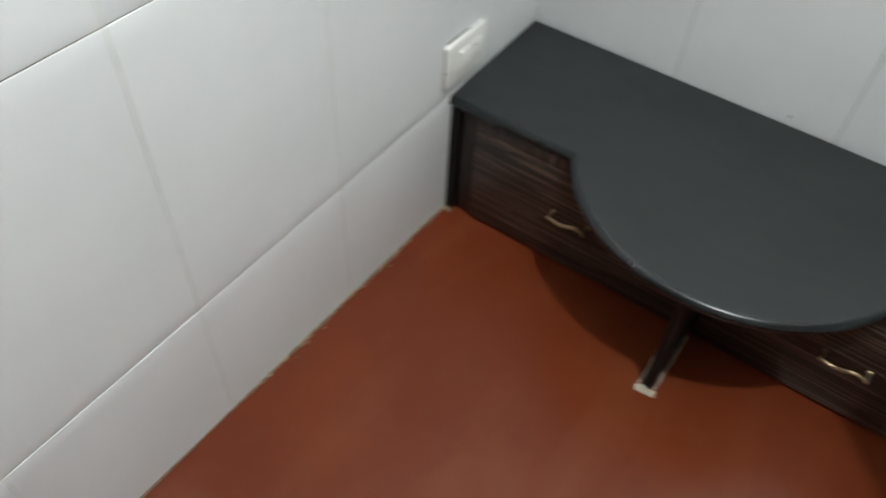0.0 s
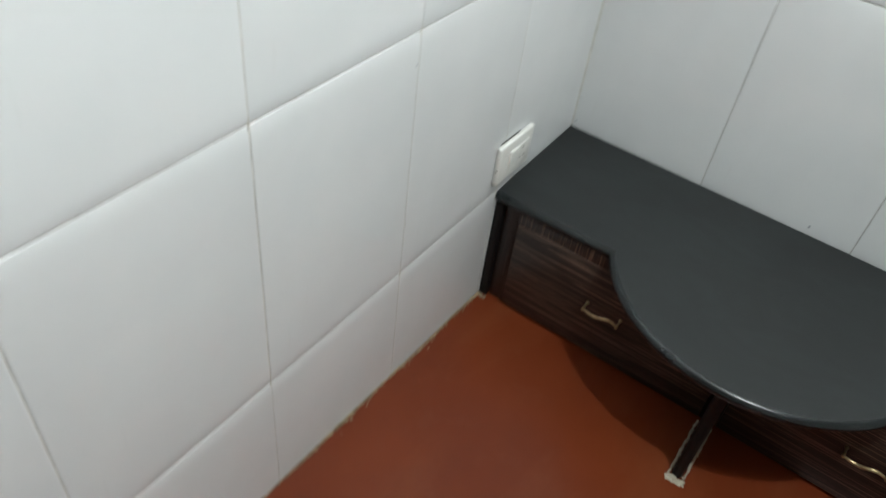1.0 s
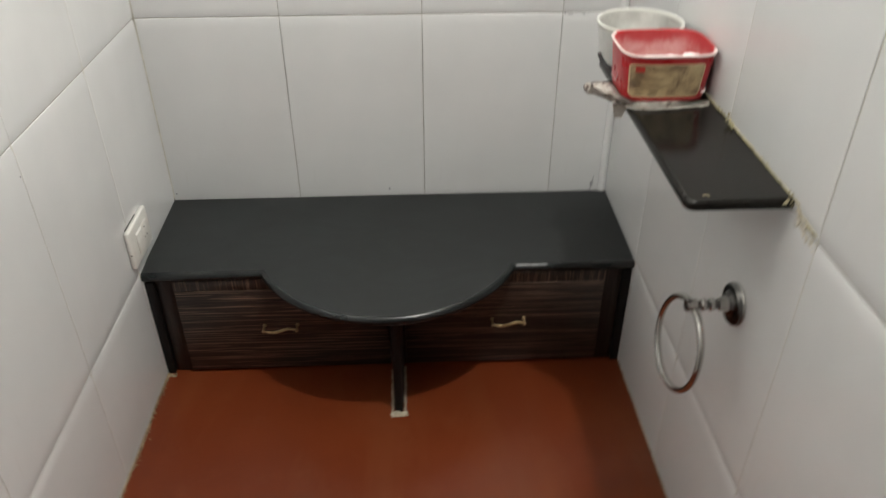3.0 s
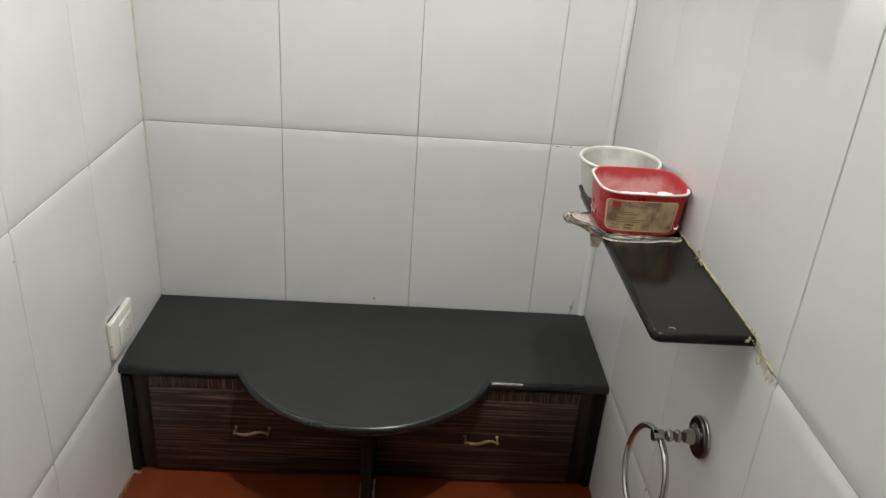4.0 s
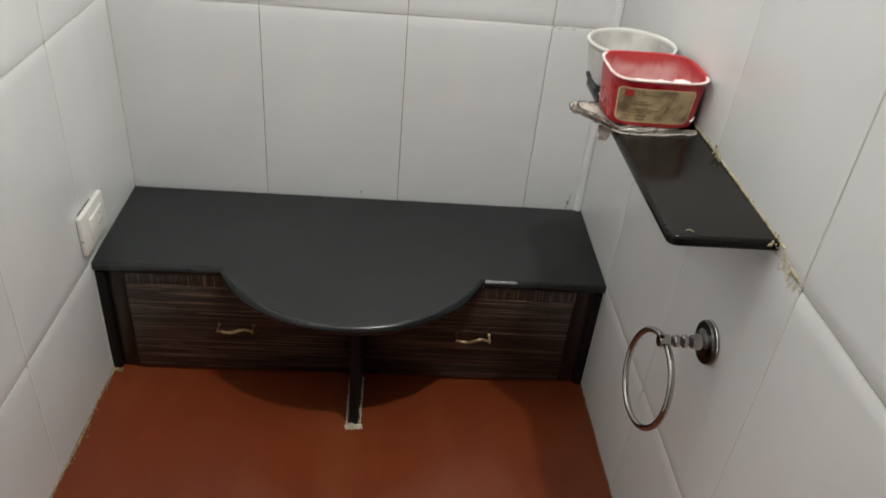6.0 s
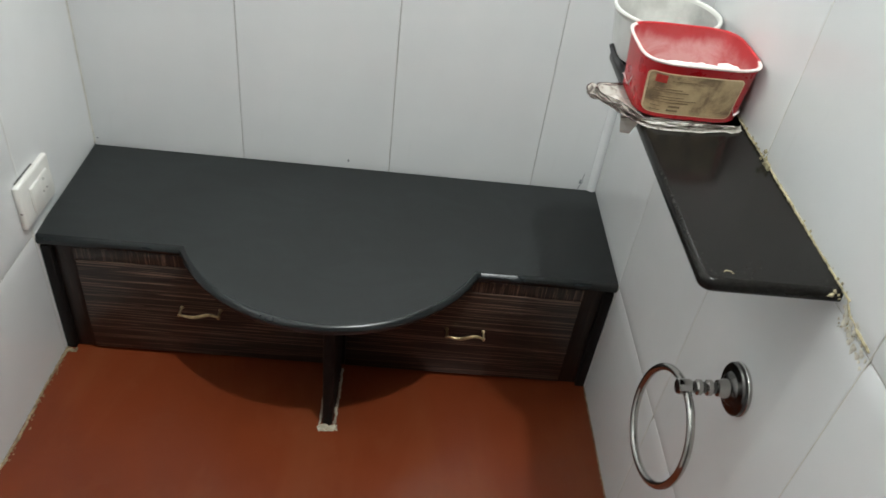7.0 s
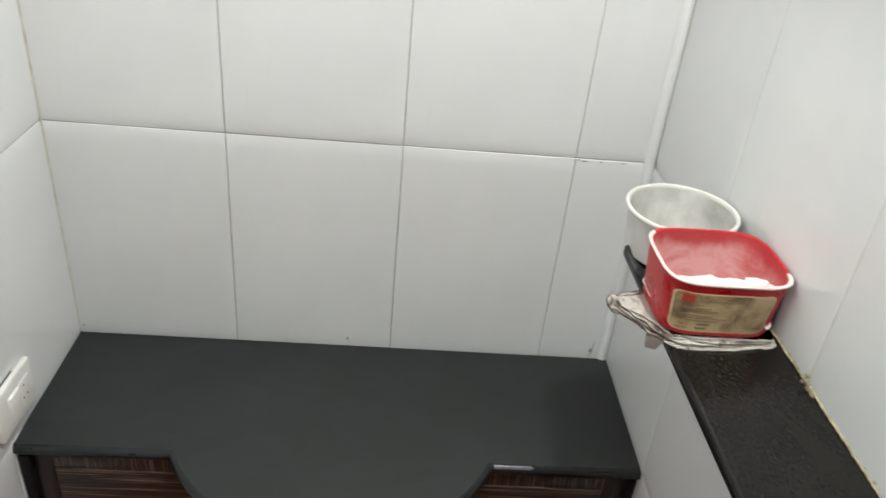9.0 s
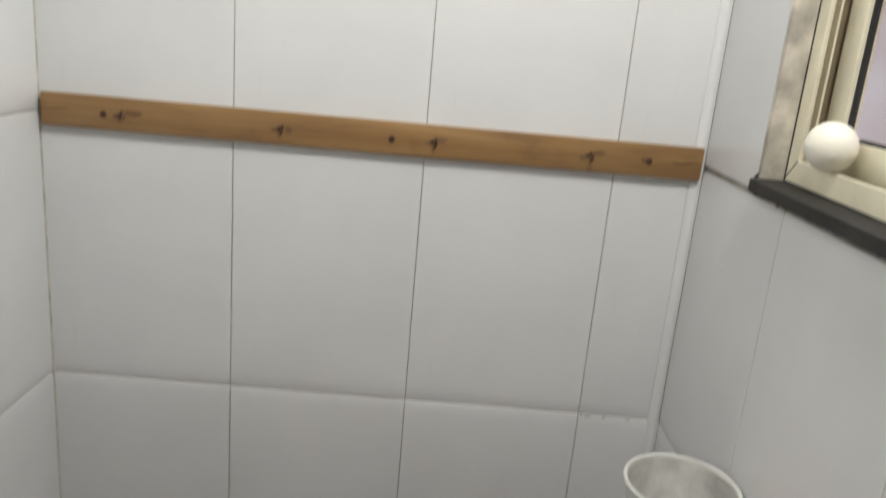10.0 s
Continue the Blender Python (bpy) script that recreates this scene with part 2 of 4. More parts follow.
TILE = make_tile()
GROUT = make_grout()
FLOOR = make_floor()
TOP = make_granite("honed_black_granite", (0.0050, 0.0066, 0.0067), (0.0078, 0.0101, 0.0102), 0.58, 0.62, 0.62, 0)
TOP_EDGE = make_granite("polished_black_granite_edge", (0.0070, 0.0090, 0.0096), (0.0105, 0.0135, 0.0145), 0.24, 0.28, 0.5, 0)
SLATE = make_granite("black_granite_shelf", (0.0068, 0.0060, 0.0053), (0.0105, 0.0094, 0.0083), 0.12, 0.20, 0.15, 0.6)
LAM_H = make_laminate("dark_laminate_grain_across", "x")
LAM_V = make_laminate("dark_laminate_grain_upright", "z")
LAM_D = make_laminate("dark_laminate_plain_stile", "z", 0.15, 0.7)
EBONY = make_plain("black_edge_paint", (0.007, 0.0062, 0.006), 0.5)
EBONY.node_tree.nodes["Principled BSDF"].inputs["Specular IOR Level"].default_value = 0.22
BRASS = make_plain("worn_brass", (0.52, 0.41, 0.23), 0.36, 1.0, 0.2, 120, 0.1)
CHROME = make_plain("chrome", (0.42, 0.408, 0.388), 0.10, 1.0, 0.06, 60, 0.0)
SMOKE = make_plain("dark_chrome", (0.10, 0.097, 0.094), 0.2, 1.0, 0.15, 60, 0.0)
RED = make_plain("glossy_red_plastic", (0.44, 0.009, 0.015), 0.28, 0.0, 0.12, 18, 0.05)
REDDUST = make_dusty_red()
RIMWHITE = make_plain("chalky_rim", (0.76, 0.64, 0.61), 0.6, 0.0, 0.1, 90, 0.3)
POWDER = make_plain("white_powder", (0.84, 0.74, 0.73), 0.95, 0.0, 0.08, 60, 0.8)
LABEL = make_label()
EDGE = make_plain("pale_yellow_print", (0.66, 0.54, 0.33), 0.5, 0.0, 0.1, 80, 0.0)
INK = make_plain("brown_print", (0.20, 0.14, 0.075), 0.7, 0.0, 0.3, 200, 0.0)
FOLD_DARK = make_plain("faded_black_ink", (0.10, 0.075, 0.065), 0.85, 0.0, 0.4, 150, 0.0)
LOGO = make_plain("red_print", (0.45, 0.035, 0.025), 0.6, 0.0, 0.2, 200, 0.0)
NEWS = make_newsprint()
TUB = make_white_tub()
LIPWHITE = make_plain("white_plastic_lip", (0.66, 0.66, 0.62), 0.3, 0.0, 0.04, 30, 0.0)
GRIME = make_plain("grimy_grey_plastic", (0.50, 0.495, 0.47), 0.5, 0.0, 0.32, 21, 0.1)
IVORY = make_plain("ivory_switch_plastic", (0.78, 0.775, 0.735), 0.35, 0.0, 0.06, 25, 0.0)
BLACK = make_plain("black_rubber", (0.012, 0.012, 0.013), 0.6)
HOLE = make_plain("shaded_brown_hole", (0.10, 0.09, 0.07), 0.7)
PALE_EDGE = make_plain("worn_granite_edge", (0.09, 0.094, 0.098), 0.2, 0.0, 0.35, 90, 0.2)
FOOT = make_plain("pale_cement_line", (0.44, 0.40, 0.31), 0.95, 0.0, 0.4, 40, 0.7)
DIRTY = make_plain("dirty_cement_line", (0.25, 0.20, 0.125), 0.95, 0.0, 0.6, 70, 0.7)
CAULK = make_plain("crumbly_beige_filler", (0.33, 0.29, 0.18), 0.95, 0.0, 0.55, 90, 0.9)
MOULD = make_plain("brown_mould", (0.46, 0.40, 0.32), 0.95, 0.0, 0.3, 120, 0.3)
SMEAR = make_plain("dried_cement_smear", (0.60, 0.57, 0.49), 0.9, 0.0, 0.22, 160, 0.4)
SEAM = make_plain("pale_corner_grout", (0.52, 0.50, 0.44), 0.9, 0.0, 0.3, 30, 0.3)
WOOD = make_wood()
STAINWOOD = make_plain("stained_pine", (0.155, 0.085, 0.036), 0.55, 0.0, 0.35, 60, 0.2)
RUST = make_plain("rusty_iron", (0.075, 0.04, 0.025), 0.75, 0.3, 0.5, 150, 0.4)
ALU = make_plain("champagne_aluminium", (0.80, 0.75, 0.58), 0.38, 0.05, 0.08, 16, 0.05)
ALU_D = make_plain("dusty_aluminium", (0.26, 0.205, 0.13), 0.6, 0.0, 0.3, 22, 0.2)
REVEAL = make_plain("streaked_marble", (0.58, 0.54, 0.46), 0.35, 0.0, 0.45, 22, 0.15)
SILL = make_granite("rough_black_granite", (0.012, 0.0115, 0.011), (0.028, 0.026, 0.024), 0.45, 0.7, 0.35, 0)
BALLW = make_plain("cream_white_plastic", (0.90, 0.87, 0.76), 0.45, 0.0, 0.04, 20, 0.05)
# low tones chosen for the unseen wall and ceiling, to weaken bounced fill light
UNSEEN_WALL = make_plain("dark_wall_paint", (0.11, 0.105, 0.10), 0.7, 0.0, 0.08, 4, 0.15)
UNSEEN_CEILING = make_plain("dull_wall_paint", (0.24, 0.24, 0.235), 0.7, 0.0, 0.05, 4, 0.15)
GLASS = make_glass()
OUTSIDE = make_outside()

# ---------------------------------------------------------------- mesh tools


def mesh_of(bm, name, mat, smooth=False):
    me = bpy.data.meshes.new(name)
    bmesh.ops.recalc_face_normals(bm, faces=bm.faces[:])
    bm.to_mesh(me)
    bm.free()
    for mm in (mat if isinstance(mat, (list, tuple)) else [mat]):
        me.materials.append(mm)
    if smooth:
        me.polygons.foreach_set("use_smooth", [True] * len(me.polygons))
        me.set_sharp_from_angle(angle=radians(38))
    return me


def part(name, bm, mat, parent=None, label="", smooth=True):
    ob = new(name, mesh_of(bm, name, mat, smooth))
    if parent is not None:
        ob.parent = parent
    return tagged(ob, label)


def thing(name, label, category, group=""):
    return tagged(new(name), label, category, group)


def add_box(bm, x0, x1, y0, y1, z0, z1, bev=0.0, seg=2):
    r = bmesh.ops.create_cube(bm, size=1.0)
    vs = r["verts"]
    for v in vs:
        v.co = Vector((x0 + (v.co.x + 0.5) * (x1 - x0), y0 + (v.co.y + 0.5) * (y1 - y0), z0 + (v.co.z + 0.5) * (z1 - z0)))
    if bev > 0:
        es = list({e for v in vs for e in v.link_edges})
        bmesh.ops.bevel(bm, geom=es, offset=bev, segments=seg, profile=0.5, affect="EDGES")
    return bm


def box(x0, x1, y0, y1, z0, z1, bev=0.0, seg=2):
    return add_box(bmesh.new(), x0, x1, y0, y1, z0, z1, bev, seg)


def slab(outline, z0, z1, bev=0.0, seg=3):
    """A flat slab from an outline in x and y."""
    bm = bmesh.new()
    low = [bm.verts.new((x, y, z0)) for x, y in outline]
    high = [bm.verts.new((x, y, z1)) for x, y in outline]
    bm.faces.new(low[::-1])
    bm.faces.new(high)
    n = len(outline)
    for i in range(n):
        bm.faces.new((low[i], low[(i + 1) % n], high[(i + 1) % n], high[i]))
    if bev:
        es = [e for e in bm.edges if abs(e.verts[0].co.z - e.verts[1].co.z) < 1e-6]
        bmesh.ops.bevel(bm, geom=es, offset=bev, segments=seg, profile=0.5, affect="EDGES")
    return bm


def add_tube(bm, pts, r, seg=10, closed=False):
    """A round bar along points; r: a radius or one for each point."""
    pts = [Vector(p) for p in pts]
    n = len(pts)
    rings = []
    up = None
    for i, p in enumerate(pts):
        a = pts[(i - 1) % n] if closed or i > 0 else p
        c = pts[(i + 1) % n] if closed or i < n - 1 else p
        d = (c - a).normalized()
        if up is None:
            up = d.orthogonal().normalized()
        up = (up - d * up.dot(d)).normalized()
        side = d.cross(up)
        rr = r[i] if isinstance(r, (list, tuple)) else r
        rings.append([bm.verts.new(p + rr * (math.cos(2 * math.pi * k / seg) * up + math.sin(2 * math.pi * k / seg) * side)) for k in range(seg)])
    for i in range(n if closed else n - 1):
        a, c = rings[i], rings[(i + 1) % n]
        for k in range(seg):
            bm.faces.new((a[k], a[(k + 1) % seg], c[(k + 1) % seg], c[k]))
    if not closed:
        bm.faces.new(rings[0][::-1])
        bm.faces.new(rings[-1])
    return bm


def lathe(profile, seg=40, axis="z", caps=(True, True)):
    """Turned shape from (radius, height) pairs; caps: whether its first and last rings are closed."""
    bm = bmesh.new()
    rings = []
    for r, h in profile:
        ring = []
        for k in range(seg):
            a = 2 * math.pi * k / seg
            x, y = r * math.cos(a), r * math.sin(a)
            ring.append(bm.verts.new((x, y, h) if axis == "z" else (h, x, y)))
        rings.append(ring)
    for a, c in zip(rings, rings[1:]):
        for k in range(seg):
            bm.faces.new((a[k], a[(k + 1) % seg], c[(k + 1) % seg], c[k]))
    if caps[0]:
        bm.faces.new(rings[0])
    if caps[1]:
        bm.faces.new(rings[-1])
    return bm


def crumbs(bm, path, r, rng, step=0.006, flat=0.6):
    """An uneven bead of filler along a path, with lumps and breaks."""
    pts = [Vector(p) for p in path]
    dense = []
    for a, c in zip(pts, pts[1:]):
        k = max(1, int((c - a).length / step))
        dense += [a.lerp(c, i / k) for i in range(k)]
    dense.append(pts[-1])
    radii, out = [], []
    for i, p in enumerate(dense):
        w = 0.55 + 0.75 * abs(noise.noise(p * 55)) + rng.uniform(-0.15, 0.35)
        radii.append(max(0.0006, r * w))
        out.append(p + Vector((rng.uniform(-1, 1), rng.uniform(-1, 1), rng.uniform(-1, 1))) * r * 0.35)
    add_tube(bm, out, radii, 6)
    for p in dense:
        if rng.random() < 0.5:
            add_lump(bm, p + Vector((rng.uniform(-1, 1), rng.uniform(-1, 1), rng.uniform(-0.2, 0.2))) * r * 1.4, r * rng.uniform(0.3, 0.7), rng)
    return bm


def add_lump(bm, p, r, rng, squash=(1, 1, 1)):
    made = bmesh.ops.create_icosphere(bm, subdivisions=1, radius=r)
    for v in made["verts"]:
        k = rng.uniform(0.65, 1.3)
        v.co = Vector((v.co.x * k * squash[0], v.co.y * k * squash[1], v.co.z * k * squash[2])) + Vector(p)


def floor_z(y):
    """The floor falls gently towards the back wall."""
    return -0.004 + 0.020 * (-y - 0.29) / 0.9


# ---------------------------------------------------------------- structure
def build_floor():
    bm = bmesh.new()
    nx, ny = 26, 52
    top = [[None] * (ny + 1) for _ in range(nx + 1)]
    for i in range(nx + 1):
        for j in range(ny + 1):
            x, y = -0.006 + (RX + 0.012) * i / nx, 0.006 - (DY + 0.012) * j / ny
            top[i][j] = bm.verts.new((x, y, floor_z(y) + 0.0012 * noise.noise(Vector((x * 4, y * 4, 0)))))
    for i in range(nx):
        for j in range(ny):
            bm.faces.new((top[i][j], top[i][j + 1], top[i + 1][j + 1], top[i + 1][j]))
    low = [bm.verts.new(c) for c in ((-0.006, 0.006, -0.12), (RX + 0.006, 0.006, -0.12), (RX + 0.006, -DY - 0.006, -0.12), (-0.006, -DY - 0.006, -0.12))]
    bm.faces.new(low)
    sides = [[top[i][0] for i in range(nx + 1)], [top[nx][j] for j in range(ny + 1)], [top[i][ny] for i in range(nx, -1, -1)], [top[0][j] for j in range(ny, -1, -1)]]
    for k, row in enumerate(sides):
        bm.faces.new(row + [low[(k + 1) % 4], low[k]])
    ob = part("floor", bm, FLOOR, None, "", True)
    return tagged(ob, "smooth red oxide cement floor with a dull shine", "floor", "", "structure")


floor = build_floor()


def wall(name, bm, label, mat=GROUT):
    ob = part(name, bm, mat, None, "", False)
    return tagged(ob, label, "wall", "", "structure")


G = 0.0030   # tile thickness; the grout face lies this far behind the glaze
wall_north = wall("wall_north", box(-0.12, RX + 0.12, G, 0.12, -0.12, CEIL + 0.1), "white glazed tile wall with thin grey joints")
wall_west = wall("wall_west", box(-0.12, -G, -DY - 0.12, G, -0.12, CEIL + 0.1), "white glazed tile wall with pillowed tile edges")


def build_wall_east():
    bm = bmesh.new()
    x0, x1 = RX + G, RX + 0.105
    ya, yb, za, zb = -WIN[0], -WIN[1], WIN[2] - 0.0175, WIN[3]
    add_box(bm, x0, x1, ya, G, -0.12, CEIL + 0.1)
    add_box(bm, x0, x1, -DY - 0.12, yb, -0.12, CEIL + 0.1)
    add_box(bm, x0, x1, yb, ya, -0.12, za)
    add_box(bm, x0, x1, yb, ya, zb, CEIL + 0.1)
    return wall("wall_east", bm, "white glazed tile wall with a window opening")


wall_east = build_wall_east()
# out of view; this wall and the ceiling are dark to deepen the room's shadows
wall_south = wall("wall_south", box(-0.12, RX + 0.16, -DY - 0.12, -DY, -0.12, CEIL + 0.1), "plain unseen wall, darkened to cut bounced light", UNSEEN_WALL)
ceiling = tagged(part("ceiling", box(-0.12, RX + 0.16, -DY - 0.12, 0.12, CEIL, CEIL + 0.1), UNSEEN_CEILING, None, "", False), "plain unseen ceiling, darkened to cut bounced light", "ceiling", "", "structure")

# ---------------------------------------------------------------- bench cabinet with its counter
FY = -0.283          # front face of the cabinet
CZ0, CZ1 = 0.2555, 0.2765


def wavy_handle(x0, x1, z):
    bm = bmesh.new()
    n = 22
    pts = []
    for i in range(n + 1):
        s = i / n
        pts.append((x0 + (x1 - x0) * s, FY - 0.0285 + 0.001 * math.sin(s * 9), z - 0.0045 * math.sin(2 * math.pi * s) - 0.002))
    add_tube(bm, pts, [0.0022 + 0.0013 * math.sin(math.pi * i / n) for i in range(n + 1)], 8)
    for x in (x0, x1):
        add_tube(bm, [(x, FY - 0.010, z), (x, FY - 0.013, z), (x, FY - 0.022, z), (x, FY - 0.029, z - 0.002), (x, FY - 0.032, z - 0.002)], [0.0042, 0.0024, 0.0021, 0.0034, 0.0026], 10)
    return bm


def build_cabinet():
    cab = thing("cabinet", "low dark laminate cabinet built between the tiled walls", "cabinet")
    part("carcass", box(0.012, RX - 0.012, -0.262, -0.004, -0.012, CZ0 - 0.002), EBONY, cab)
    for x0, x1 in ((0.001, 0.019), (RX - 0.019, RX - 0.001)):
        part("side_panel", box(x0, x1, FY - 0.010, -0.262, -0.012, CZ0 - 0.0035, 0.002), EBONY, cab, "black upright end panel")
    for x0, x1 in ((0.0195, 0.056), (0.512, 0.546), (RX - 0.056, RX - 0.0195)):
        part("stile", box(x0, x1, FY, -0.2625, -0.012, CZ0 - 0.0035, 0.0015), LAM_D, cab)
    for x0, x1 in ((0.0565, 0.5115), (0.5465, RX - 0.0565)):
        part("top_rail", box(x0, x1, FY - 0.008, -0.2625, 0.226, CZ0 - 0.0035, 0.0010), LAM_V, cab, "narrow rail with upright grain")
    for x0, x1, h0, h1 in ((0.0575, 0.511, 0.237, 0.309), (0.547, RX - 0.0575, 0.740, 0.811)):
        d = part("drawer_front", box(x0, x1, FY - 0.009, -0.2628, 0.004, 0.2254, 0.001), LAM_H, cab, "dark brown wood-print panel with fine pale streaks")
        part("handle", wavy_handle(h0, h1, 0.129), BRASS, d, "small wavy brass handle")
    return cab


cabinet = build_cabinet()


def bullnose(outline, z0, z1, r, steps=6):
    """A slab with a rounded edge; the outline runs counter-clockwise."""
    n = len(outline)
    norms = []
    for i in range(n):
        a, b, c = Vector(outline[i - 1]), Vector(outline[i]), Vector(outline[(i + 1) % n])
        d0, d1 = (b - a).normalized(), (c - b).normalized()
        n0, n1 = Vector((-d0.y, d0.x)), Vector((-d1.y, d1.x))
        m = (n0 + n1).normalized()
        norms.append(m / max(0.45, m.dot(n0)))
    prof = [(r + 0.0015, z0), (r, z0)] + [(r - r * math.sin(math.pi / 2 * k / steps), z0 + r - r * math.cos(math.pi / 2 * k / steps)) for k in range(1, steps + 1)]
    prof += [(r - r * math.cos(math.pi / 2 * k / steps), z1 - r + r * math.sin(math.pi / 2 * k / steps)) for k in range(0, steps)] + [(r, z1), (r + 0.0015, z1)]
    bm = bmesh.new()
    rings = [[bm.verts.new((p[0] + q.x * d, p[1] + q.y * d, z)) for p, q in zip(outline, norms)] for d, z in prof]
    for a, c in zip(rings, rings[1:]):
        for k in range(n):
            bm.faces.new((a[k], a[(k + 1) % n], c[(k + 1) % n], c[k]))
    for ring in (rings[0], rings[-1]):
        arc = ring[2:n - 2]
        m = len(arc)
        bm.faces.new([ring[0], ring[1], arc[0], arc[-1], ring[n - 2], ring[n - 1]])
        for k in range((m - 1) // 2):
            if m - 2 - k > k + 1:
                bm.faces.new((arc[k], arc[k + 1], arc[m - 2 - k], arc[m - 1 - k]))
            else:
                bm.faces.new((arc[k], arc[k + 1], arc[m - 1 - k]))
    return bm


def build_counter():
    yf = -0.297
    cx, cy, r = 0.5145, -0.157, 0.302
    a0 = math.asin((yf - cy) / r)
    out = [(-0.011, 0.011), (-0.011, yf)]
    n = 44
    for i in range(n + 1):
        a = math.pi - a0 + (2 * a0 + math.pi) * i / n
        out.append((cx + r * math.cos(a), cy + r * math.sin(a)))
    out += [(RX + 0.011, yf), (RX + 0.011, 0.011)]
    bm = bullnose(out, CZ0, CZ1, 0.0098)
    for v in bm.verts:
        v.co.z += 0.030 * (v.co.y + 0.24)
    ob = part("countertop", bm, [TOP, TOP_EDGE])
    for pl in ob.data.polygons:
        if abs(pl.normal.z) > 0.998:
            pl.use_smooth = False
        else:
            pl.material_index = 1
    # a thin paler strip laid over a short stretch of the rounded front edge
    pale_strip = bmesh.new()
    rows = []
    for k in range(7):
        a = radians(34 + 40 * k / 6)
        y, z = yf + 0.0098 - 0.0101 * math.cos(a), CZ1 - 0.0098 + 0.0101 * math.sin(a)
        rows.append([pale_strip.verts.new((x, y, z + 0.030 * (y + 0.24))) for x in (0.786 + 0.001 * (k % 2), 0.810, 0.835, 0.856 - 0.0025 * abs(k - 3))])
    for p, q in zip(rows, rows[1:]):
        for i in range(3):
            pale_strip.faces.new((p[i], p[i + 1], q[i + 1], q[i]))
    part("edge_scuff", pale_strip, PALE_EDGE, ob, "pale stretch of the front edge")
    return tagged(ob, "honed black granite countertop with a half-round front", "countertop")


countertop = build_counter()


def build_fin():
    t = thing("support_fin", "thin black granite fin holding up the round counter", "support")
    bm = bmesh.new()
    nose = [(0.5295 + 0.0095 * math.cos(radians(a)), -0.4315 + 0.0105 * math.sin(radians(a))) for a in range(180, 361, 15)]
    plan = nose + [(0.5405, FY - 0.012), (0.5185, FY - 0.012)]
    lower = [bm.verts.new((x, y, -0.02)) for x, y in plan]
    upper = [bm.verts.new((0.5295 + (x - 0.5295) * 1.12, y, CZ0 - 0.0065)) for x, y in plan]
    for k in range(len(plan)):
        bm.faces.new((lower[k], lower[(k + 1) % len(plan)], upper[(k + 1) % len(plan)], upper[k]))
    bm.faces.new(lower[::-1])
    bm.faces.new(upper)
    part("fin", bm, EBONY, t)
    rng = random.Random(5)
    bm = bmesh.new()
    za, zb = floor_z(-0.44), floor_z(-0.30)
    crumbs(bm, [(0.5155, -0.296, zb + 0.001), (0.5155, -0.444, za + 0.001)], 0.003, rng)
    crumbs(bm, [(0.5435, -0.296, zb + 0.001), (0.5435, -0.444, za + 0.001)], 0.003, rng)
    crumbs(bm, [(0.513, -0.447, za + 0.001), (0.546, -0.447, za + 0.001)], 0.0055, rng, 0.004)
    crumbs(bm, [(0.515, -0.453, za), (0.543, -0.453, za)], 0.003, rng, 0.004)
    for i in range(26):
        s = rng.uniform(-0.44, -0.31)
        add_lump(bm, (rng.choice((0.5170, 0.5415)) + rng.uniform(-0.001, 0.001), s, floor_z(s) + rng.uniform(0.002, 0.012)), rng.uniform(0.001, 0.0026), rng)
    part("filler", bm, FOOT, t, "crumbly pale cement along the fin's foot")
    return t


build_fin()

# ---------------------------------------------------------------- switch socket on the left wall


def build_socket():
    t = thing("switch_socket", "ivory plastic switch and socket plate, slightly loose on the tiles", "socket")
    y0, y1, z0, z1 = -0.327, -0.2110, 0.311, 0.396
    bm = box(0.0, 0.011, y0, y1, z0, z1, 0.004, 3)
    part("plate", bm, IVORY, t)
    part("rocker", box(0.0095, 0.0155, -0.295, -0.263, 0.325, 0.375, 0.003), IVORY, t, "white rocker switch")
    part("outlet", box(0.0095, 0.0130, -0.262, -0.228, 0.325, 0.375, 0.002), IVORY, t, "round-pin outlet face")
    # no holes are cut: dark discs give the shade inside the pin holes
    for y, z, r in ((-0.2475, 0.365, 0.0022), (-0.254, 0.344, 0.0018), (-0.241, 0.344, 0.0018)):
        bm = bmesh.new()
        add_tube(bm, [(0.0120, y, z), (0.0133, y, z)], r, 12)
        part("pin_hole", bm, HOLE, t, "dark disc for a shaded pin hole")
    # solid black strip that stands in for the shaded gap along the top
    part("gap_edge", box(-0.0008, 0.0022, y0 + 0.012, y1 - 0.040, z1 - 0.001, z1 + 0.0005), BLACK, t, "black strip for the shade behind the plate")
    for y, z in ((y0 + 0.002, 0.345),):
        bm = bmesh.new()
        add_lump(bm, (0.006, y - 0.001, z), 0.0024, random.Random(2))
        part("chip", bm, RUST, t)
    return t


build_socket()

# ---------------------------------------------------------------- granite shelf on the right wall
SH = (0.906, RX - 0.0015, -0.822, -0.311)   # x, x, y front, y back
SZ0, SZ1 = 0.719, 0.7345


def flat_tops(ob):
    for pl in ob.data.polygons:
        if abs(pl.normal.z) > 0.998:
            pl.use_smooth = False


